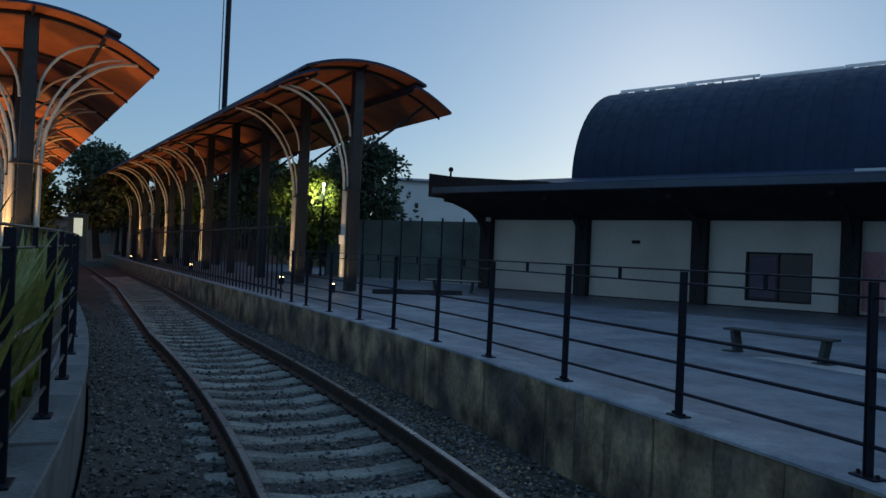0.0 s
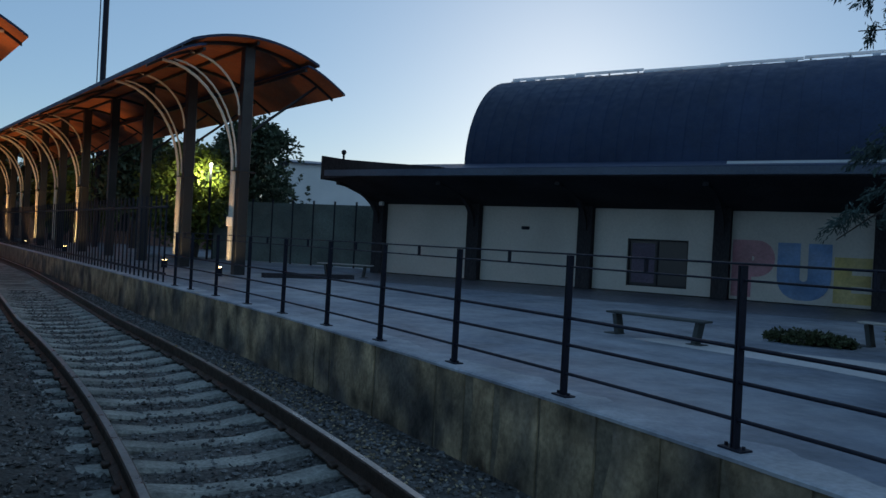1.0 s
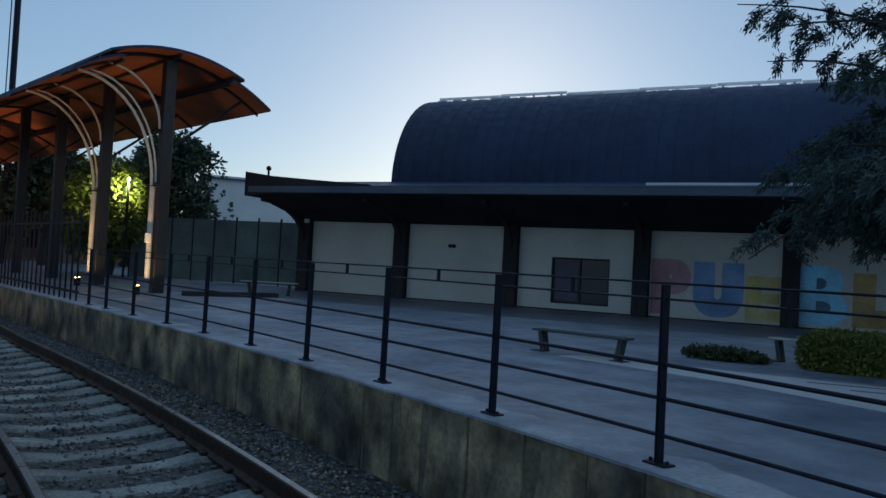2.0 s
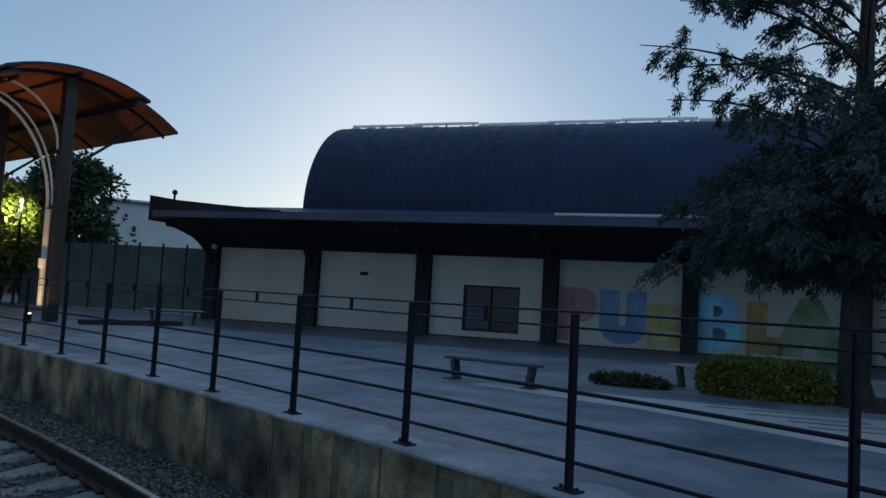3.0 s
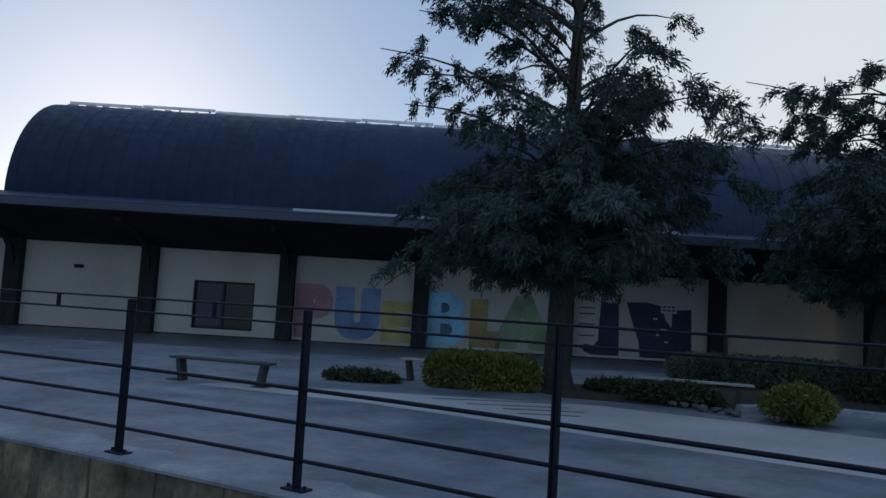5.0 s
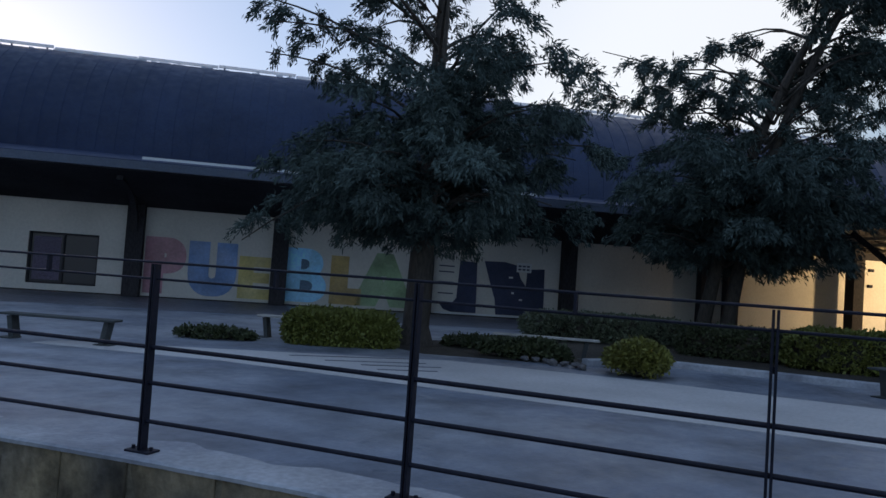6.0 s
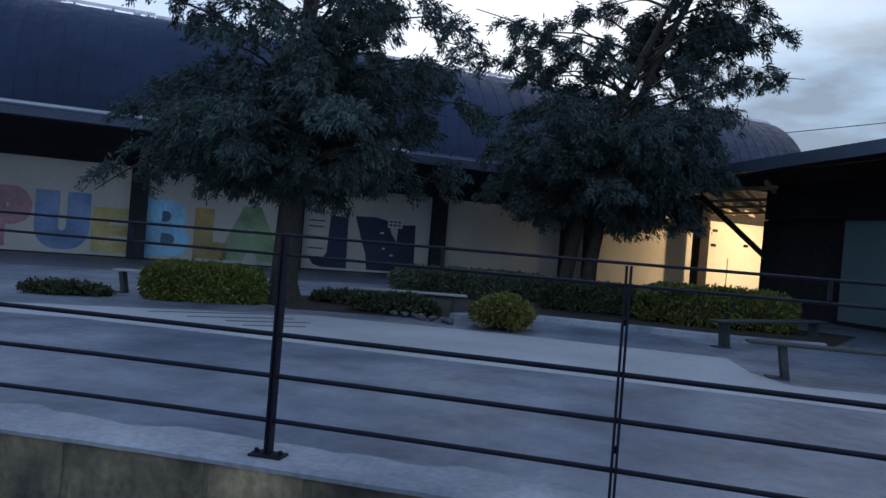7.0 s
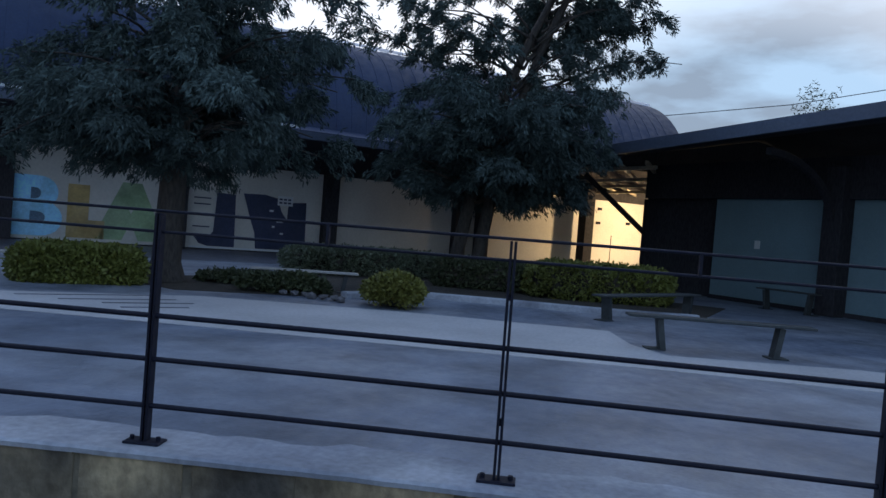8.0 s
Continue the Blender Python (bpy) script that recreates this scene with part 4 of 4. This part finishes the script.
conifer("tree", "dark feathery evergreen tree with a single trunk beside a clipped hedge", facing(9.06, 7.93), (0.15, 0.1), 8.6, 1.72, 2.65, 11, 5, ((0.0, 0.22),), (0.105, 0.0115), (((0, 0, 2.9), (-2.75, -0.3, 1.45), 150), ((0, 0, 2.7), (-2.2, -0.8, 1.75), 120), ((0, 0, 3.5), (-2.7, 0.1, 4.5), 120), ((0, 0, 4.1), (-3.1, -0.2, 5.35), 130), ((0, 0, 4.9), (-2.6, 0.3, 6.2), 120)))
conifer("tree", "dark feathery evergreen tree with twin trunks behind low hedges", facing(15.2, 5.55), (3.5, 0.0), 9.5, 1.8, 2.5, 23, 5, ((-0.16, 0.15), (0.3, 0.15)), (0.13, 0.0135), (((0.6, -0.3, 3.6), (-3.2, -0.8, 5.3), 110), ((0.8, -0.3, 4.4), (-2.3, -0.8, 5.9), 90), ((1.6, -0.3, 4.2), (4.4, 0.3, 5.0), 120), ((1.6, 0, 4.8), (4.2, 0, 5.9), 120)), -0.7, 3)


def broad_tree(name, label, m, height, low, reach, seed, material, n=170, leaf=(0.24, 0.07)):
    rng = random.Random(seed)
    t = thing(name, label, "tree", m, group="background trees")
    tb = bmesh.new()
    limb(tb, (0, 0, -0.1), (0.2, 0, low + (height - low) * 0.5), 0.22, 0.09, (0.1, 0, 0), 8)
    cs, ds = [], []
    for i in range(n):
        a, g, e = rng.uniform(0, 6.283), rng.random() ** 0.5, rng.uniform(0, 1)
        prof = math.sin(math.pi * min(0.95, 0.15 + 0.8 * e)) ** 0.6
        c = Vector((reach * prof * g * math.cos(a), reach * prof * g * math.sin(a), low + (height - low) * e))
        if i % 6 == 0:
            limb(tb, (0.1, 0, low * 0.8 + 0.3 * (height - low) * e), c, 0.06, 0.012, (0, 0, 0.2), 5)
        for _ in range(12):
            cs.append(tuple(c + Vector((rng.gauss(0, 0.3), rng.gauss(0, 0.3), rng.gauss(0, 0.24)))))
            ds.append((math.cos(a), math.sin(a), 0.2))
    part("trunk", tb, M_bark, t)
    me = leaf_mesh("crown", cs, ds, leaf[0], leaf[1], 6, seed, 0.9, 0.2)
    me.materials.append(material)
    cr = new("crown", me)
    cr.parent = t
    return t


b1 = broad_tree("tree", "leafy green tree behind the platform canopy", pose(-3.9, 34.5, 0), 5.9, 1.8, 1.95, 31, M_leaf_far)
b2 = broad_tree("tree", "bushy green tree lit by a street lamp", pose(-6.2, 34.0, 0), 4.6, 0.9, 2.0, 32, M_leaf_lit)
for x, y, k, tall in ((-11.5, 45, b1, 1.1), (-24, 52, b1, 1.25), (-29, 50, b2, 1.4), (-20.5, 58, b1, 1.1), (-17, 52, b2, 1.2), (-33, 46, b1, 0.95), (-14.5, 60, b2, 1.5), (-27, 62, b1, 1.2), (-8.5, 52, b1, 1.0), (-37, 56, b2, 1.6)):
    q = copy_thing(k, pose(x, y, 0, 0, 0, x * 37))
    q.scale = (tall, tall, tall)
    tagged(q, "dark leafy tree beyond the platforms")


def hedge(name, label, m, sx, sy, h, material, seed, n, round_=False, category="hedge", leaf=(0.06, 0.02)):
    """Clipped leaves over a dark core; local x along its length."""
    rng = np.random.default_rng(seed)
    t = thing(name, label, category, m)
    core = bmesh.new()
    bmesh.ops.create_icosphere(core, subdivisions=3, radius=1.0)
    e = 1.0 if round_ else 0.42

    def shape(v):
        v = np.sign(v) * np.abs(v) ** e
        return v * np.array([sx / 2, sy / 2, h / 2]) + np.array([0, 0, h / 2])

    for v in core.verts:
        q = shape(np.array(v.co)) * 1.0
        q = (q - [0, 0, h / 2]) * 0.93 + [0, 0, h / 2]
        q = q + 0.04 * np.array(noise.noise_vector(Vector(q) * 4))
        v.co = (q[0], q[1], max(q[2], -0.01))
    part("core", core, M_soil, t, "dark inner twigs")
    d = rng.normal(0, 1, (n, 3))
    d[:, 2] = np.abs(d[:, 2]) * 1.1 - 0.25
    d /= np.linalg.norm(d, axis=1, keepdims=True)
    c = shape(d)
    if not round_:  # even cover over the faces of a clipped block
        area = np.array([sy * h, sy * h, sx * h, sx * h, sx * sy])
        face = rng.choice(5, n, p=area / area.sum())
        q = rng.uniform(-1, 1, (n, 3))
        for k, (ax, sg) in enumerate(((0, -1), (0, 1), (1, -1), (1, 1), (2, 1))):
            q[face == k, ax] = sg
        d = q / (np.abs(q) ** 5).sum(1, keepdims=True) ** 0.2
        c = d * np.array([sx / 2, sy / 2, h / 2]) + np.array([0, 0, h / 2])
        d = np.sign(d) * np.abs(d) ** 3
    c += 0.05 * np.array([noise.noise_vector(Vector(q) * 3.5)[:] for q in c]) + rng.normal(0, 0.018, (n, 3))
    c[:, 2] = np.maximum(c[:, 2], 0.015)
    me = leaf_mesh("leaves", c, d, leaf[0], leaf[1], 5, seed, 0.8, -0.15)
    me.materials.append(material)
    ob = new("leaves", me)
    ob.parent = t
    return t


UA = -38.96
w2 = lambda u, d: BM_ROT @ Vector((u, d, 0))
h1 = w2(0.86, 11.35)
hedge("clipped_hedge", "box-clipped yellow-green hedge beside the tree trunk", pose(h1.x, h1.y, 0, 0, 0, UA), 1.55, 0.8, 0.43, M_hedge, 41, 4600)
hedge("round_bush", "rounded golden-green bush on the plaza", pose(9.3, 4.3, 0), 0.75, 0.75, 0.38, M_bush, 42, 2200, True, "bush")
hedge("low_hedge", "low dark green hedge in front of the building", pose(14.3, 7.3, 0, 0, 0, -33), 3.6, 1.0, 0.5, mat("grey_green_hedge_leaf", (0.13, 0.165, 0.105), 0.65, var=0.3, scale=2, stain=0.35, bump=0), 43, 4200)
hedge("low_hedge", "dark green hedge below the twin-trunked tree", pose(14.0, 4.6, 0, 0, 0, -70), 1.9, 0.9, 0.5, M_hedge_dark, 44, 2000)
hedge("low_hedge", "long low green hedge beside the lit passage", pose(14.1, 2.4, 0, 0, 0, -68), 2.6, 1.0, 0.62, M_hedge, 45, 3200)
hedge("low_shrub", "dark sprawling ground shrub in a bed", pose(9.38, 6.05, 0, 0, 0, -60), 1.2, 0.5, 0.24, M_hedge_dark, 46, 1700, True, "shrub")
hedge("low_shrub", "small dark ground plants on the plaza", pose(6.42, 9.36, 0, 0, 0, -38), 1.0, 0.36, 0.12, M_hedge_dark, 47, 520, True, "shrub")
hedge("low_shrub", "low dark planting around the tree foot", pose(10.1, 7.2, 0, 0, 0, -50), 1.5, 0.9, 0.14, M_hedge_dark, 48, 900, True, "shrub")
solo("planting_bed", flat([(8.2, 7.0), (8.5, 8.1), (9.3, 8.6), (10.1, 8.4), (11.0, 7.5), (12.4, 8.0), (13.4, 8.6), (16.5, 5.6), (15.5, 0.2), (12.45, 0.5), (11.7, 2.0), (11.4, 3.3), (11.0, 4.55), (9.6, 5.15)], 0.001, 0.007), M_soil, "bare dark soil bed around the trees", "planting bed", kind="structure")
kerb = [(9.6, 5.2), (10.3, 4.95), (10.95, 4.55), (11.3, 3.3), (11.6, 1.9), (12.25, 0.55)]
solo("kerb", sweep([(x, y, 0.0) for x, y in kerb], [(-0.07, 0.0), (0.07, 0.0), (0.07, 0.08), (0.055, 0.095), (-0.055, 0.095), (-0.07, 0.08)]), M_coping, "grey concrete kerb around the planting bed", "kerb", kind="structure")
M_rock = mat("grey_rock", (0.13, 0.125, 0.13), 0.9, var=0.4)
for i in range(7):
    bm = bmesh.new()
    bmesh.ops.create_icosphere(bm, subdivisions=1, radius=0.065)
    for v in bm.verts:
        v.co = Vector((v.co.x * 1.3, v.co.y, v.co.z * 0.75)) + 0.03 * noise.noise_vector(v.co * 9 + Vector((i * 3, 0, 0)))
    solo("rock", bm, M_rock, "small grey edging rock beside the bed", "rock", pose(9.05 + 0.05 * (i % 3), 5.85 - 0.15 * i, 0.045, 0, 0, 40 * i), group="edging rocks")

# ---- benches ----
M_bench = mat("grey_green_bench_steel", (0.06, 0.07, 0.07), 0.75, 0.2, var=0.2, stain=0.25)
M_slab = mat("pale_bench_slab", (0.45, 0.43, 0.40), 0.7, var=0.15, stain=0.25)


def bench(label, x, y, turn, length=1.6, h=0.33, slab=None, legs=0.62):
    b = thing("bench", label, "bench", pose(x, y, 0.004, 0, 0, turn), group="plaza benches")
    part("seat", box(-length / 2, length / 2, -0.12, 0.12, h - 0.028, h, bevel=0.006), slab or M_bench, b)
    for sg in (-1, 1):
        lg = part("leg", sweep([(sg * legs + sg * -0.05, 0, 0), (sg * legs, 0, h - 0.036)], [(-0.07, -0.03), (0.07, -0.03), (0.07, 0.03), (-0.07, 0.03)]), M_bench, b)
        part("foot", box(sg * legs - 0.13, sg * legs + 0.07, -0.1, 0.1, 0, 0.012), M_bench, lg)
    return b


bench("low dark steel bench on the open plaza", 4.225, 9.37, -56.4, 1.45, 0.31)
bench("low pale-topped bench beside the clipped hedge", 7.42, 9.12, -62, 0.8, 0.34, M_slab, 0.3)
bench("low steel bench by the long hedge", 11.8, 1.22, -24, 2.75, 0.36, None, 1.18)
bench("long low grey steel bench near the fence", 8.64, 0.17, -70, 1.95, 0.36, None, 0.64)
bench("long pale slab bench in the planting bed", 9.95, 6.08, -58, 1.6, 0.31, M_slab, 0.62)
for q in ((16.4, -0.9), (16.75, -2.4)):
    bench("dark low bench against the wing wall", q[0], q[1], 51, 1.3, 0.42, None, 0.5)

# ---- background beyond the plaza ----
ware = thing("warehouse", "pale sheet-clad warehouse behind a dark wall", "building", pose(0.2, 47.0, 0, 0, 0, 8))
part("wall", box(-3.3, 9, 0, 12, 0, 5.6), M_white, ware, "pale cladding")
part("roof", sweep([(-3.6, 6, 5.65), (9.3, 6, 5.65)], [(-6.3, 0), (0, 0.75), (6.3, 0), (6.3, -0.06), (0, 0.69), (-6.3, -0.06)]), M_fascia, ware)
M_dkwall = mat("dark_green_screen", (0.11, 0.15, 0.14), 0.85, var=0.3, stain=0.45)
scr = thing("screen_fence", "dark green mesh screen fence at the plaza end", "fence")
for i in range(9):
    a, b = Vector((-5.2, 33.0, 0)).lerp(Vector((2.4, 29.0, 0)), i / 9), Vector((-5.2, 33.0, 0)).lerp(Vector((2.4, 29.0, 0)), (i + 1) / 9)
    part("panel", sweep([a + Vector((0, 0, 1.25)), b + Vector((0, 0, 1.25))], [(-0.02, -1.22), (0.02, -1.22), (0.02, 1.22), (-0.02, 1.22)]), M_dkwall, scr)
    part("post", sweep([a, a + Vector((0, 0.001, 2.6))], ring(0.04, 6)), M_steel, scr)
barrier = thing("low_barrier", "low dark timber barrier on the plaza", "barrier")
part("beam", sweep([(-1.85, 20.2, 0.06), (0.5, 21.3, 0.06)], [(-0.12, -0.06), (0.12, -0.06), (0.12, 0.06), (-0.12, 0.06)]), M_timber, barrier)
bench("pale slab bench near the building end", 0.3, 22.6, -20, 1.7, 0.38, M_slab)
mast = thing("antenna_mast", "tall slim dark steel mast behind the canopy", "mast", pose(-13.2, 43.8, 0))
part("pole", sweep([(0, 0, 0), (0, 0, 45)], ring(0.16, 10)), M_steel, mast)
part("cable", sweep([(-0.3, 0, 0), (-0.3, 0, 45)], ring(0.03, 5)), M_steel, mast)
sl = thing("street_lamp", "lit street lamp on a slim pole among trees", "street lamp", pose(-5.25, 32.0, 0))
part("pole", sweep([(0, 0, 0), (0, 0, 3.85)], ring(0.05, 8)), M_steel, sl)
bm = bmesh.new()
bmesh.ops.create_icosphere(bm, subdivisions=2, radius=0.065, matrix=Matrix.Translation((0, 0, 3.9)))
M_lampw = bpy.data.materials.new("lamp_white")
M_lampw.use_nodes = True
M_lampw.node_tree.nodes["Principled BSDF"].inputs["Emission Color"].default_value = (1.0, 1.0, 0.93, 1)
M_lampw.node_tree.nodes["Principled BSDF"].inputs["Emission Strength"].default_value = 5
part("globe", bm, M_lampw, sl, "glowing white globe")
la = new("street_light", bpy.data.lights.new("street_light", "SPOT"))
la.data.energy, la.data.color, la.data.shadow_soft_size = P_STREET, (0.92, 1.0, 0.5), 0.15
la.data.spot_size, la.data.spot_blend = radians(110), 0.8
la.matrix_world = look((-5.25, 31.8, 3.75), (-6.6, 35.0, 2.4))

# far wall that closes the line of the track
fw = thing("far_building", "long low dull pink building past the canopies", "building", pose(-38, 68, 0, 0, 0, -28))
part("wall", box(-22, 40, 0, 6, -0.9, 2.9), mat("dull_pink_wall", (0.40, 0.24, 0.20), 0.85, stain=0.3), fw)
part("roof", box(-22.5, 40.5, -0.4, 6.4, 2.9, 3.1), M_fascia, fw)
for i in range(12):
    part("window", box(-20 + 5 * i, -18.4 + 5 * i, -0.03, 0.06, 0.9, 2.2), M_glass, fw)

ew = thing("end_wall", "low dull pink wall closing the far end of the track", "wall", pose(-30.6, 65.5, 0, 0, 0, 25))
part("wall", box(-2.2, 2.2, 0, 0.25, -0.9, 1.05, bevel=0.02), mat("faded_pink_wall", (0.62, 0.30, 0.24), 0.85, stain=0.3), ew)
part("cap", box(-2.25, 2.25, -0.03, 0.28, 1.05, 1.12), M_coping, ew)

# overhead cable behind the wing
cab = thing("overhead_cable", "thin sagging overhead cable behind the wing roof", "cable")
cpt = [Vector(q) for q in ((37.5, 18.0, 7.0), (38.7, 8.2, 7.1), (39.3, 3.4, 7.7), (39.3, -1.65, 8.25), (38.9, -5.5, 8.9), (37.8, -10.1, 9.7), (35.0, -20.0, 11.6))]
part("wire", sweep(cpt, ring(0.02, 5)), M_steel, cab)
broad_tree("tree", "thin-leaved tree top behind the wing roof", pose(34.9, -2.5, 0), 8.0, 5.2, 0.95, 35, M_leaf_far, 16, (0.16, 0.025))

# ---- spiky plants behind the platform fence ----
strip_in, strip_out = line(-2, 16, CURB - 0.29, 0), line(-2, 16, CURB - 2.0, 0)
solo("planting_strip", flat([(p.x, p.y) for p in strip_in] + [(p.x, p.y) for p in strip_out[::-1]], 0.0, 0.012), M_soil, "dark soil strip behind the platform fence", "planting bed", kind="structure")
M_blade = mat("yellow_green_blade", (0.28, 0.30, 0.08), 0.55, var=0.3, stain=0.35, bump=0.1)
for i, (s, o, hh) in enumerate(((2.7, -2.88, 1.0), (3.3, -2.86, 1.0), (3.8, -2.84, 0.95), (4.4, -2.82, 1.0), (4.75, -2.86, 0.95), (5.1, -2.84, 0.95), (5.8, -2.84, 0.95), (6.2, -2.86, 0.9), (6.6, -2.84, 0.9), (7.3, -2.86, 0.9), (2.5, -3.05, 1.0), (3.0, -3.3, 1.2), (3.5, -3.0, 1.1), (3.9, -3.5, 1.3), (4.3, -3.1, 1.25), (5.0, -3.0, 1.2), (5.9, -3.1, 1.2), (6.7, -3.0, 1.0), (7.9, -3.1, 1.1), (9.3, -3.05, 1.0), (10.9, -3.1, 1.05), (12.6, -3.1, 1.0))):
    rng = random.Random(60 + i)
    bm = bmesh.new()
    for k in range(38):
        a, L = rng.uniform(0, 6.283), hh * rng.uniform(0.7, 1.25)
        outw = rng.uniform(0.03, 0.4)
        prev = None
        for j in range(7):
            t = j / 6
            x, z = outw * L * t ** 1.3, L * (t - 0.42 * outw * t ** 2.2)
            wd = 0.042 * (1 - t) ** 0.6 + 0.001
            c = Vector((math.cos(a) * x, math.sin(a) * x, z))
            sd = Vector((-math.sin(a), math.cos(a), 0)) * wd
            cur = (bm.verts.new(c + sd), bm.verts.new(c - sd))
            if prev:
                bm.faces.new((prev[0], prev[1], cur[1], cur[0])).smooth = True
            prev = cur
    p = along(s, o)
    sp = thing("spiky_plant", "tall yellow-green strap-leaved plant behind the fence", "plant", pose(p.x, p.y, 0), group="strap-leaved plants")
    part("leaves", bm, M_blade, sp)

# ---- pale booth at the far end of the fenced platform ----
bo = thing("ticket_booth", "small dark booth with a lit pale panel on the far platform", "booth", pose(-18.6, 38.0, 0, 0, 0, 30))
part("body", box(-0.45, 0.45, -0.4, 0.4, 0, 2.35, bevel=0.03), M_dkwall, bo)
M_panel = bpy.data.materials.new("lit_panel")
M_panel.use_nodes = True
M_panel.node_tree.nodes["Principled BSDF"].inputs["Emission Color"].default_value = (0.85, 0.95, 0.75, 1)
M_panel.node_tree.nodes["Principled BSDF"].inputs["Emission Strength"].default_value = 0.35
part("lit_panel", box(-0.2, 0.2, -0.42, -0.405, 1.3, 2.2, bevel=0.005), M_panel, bo, "glowing pale panel")
part("cap", box(-0.52, 0.52, -0.47, 0.47, 2.35, 2.43, bevel=0.02), M_fascia, bo)
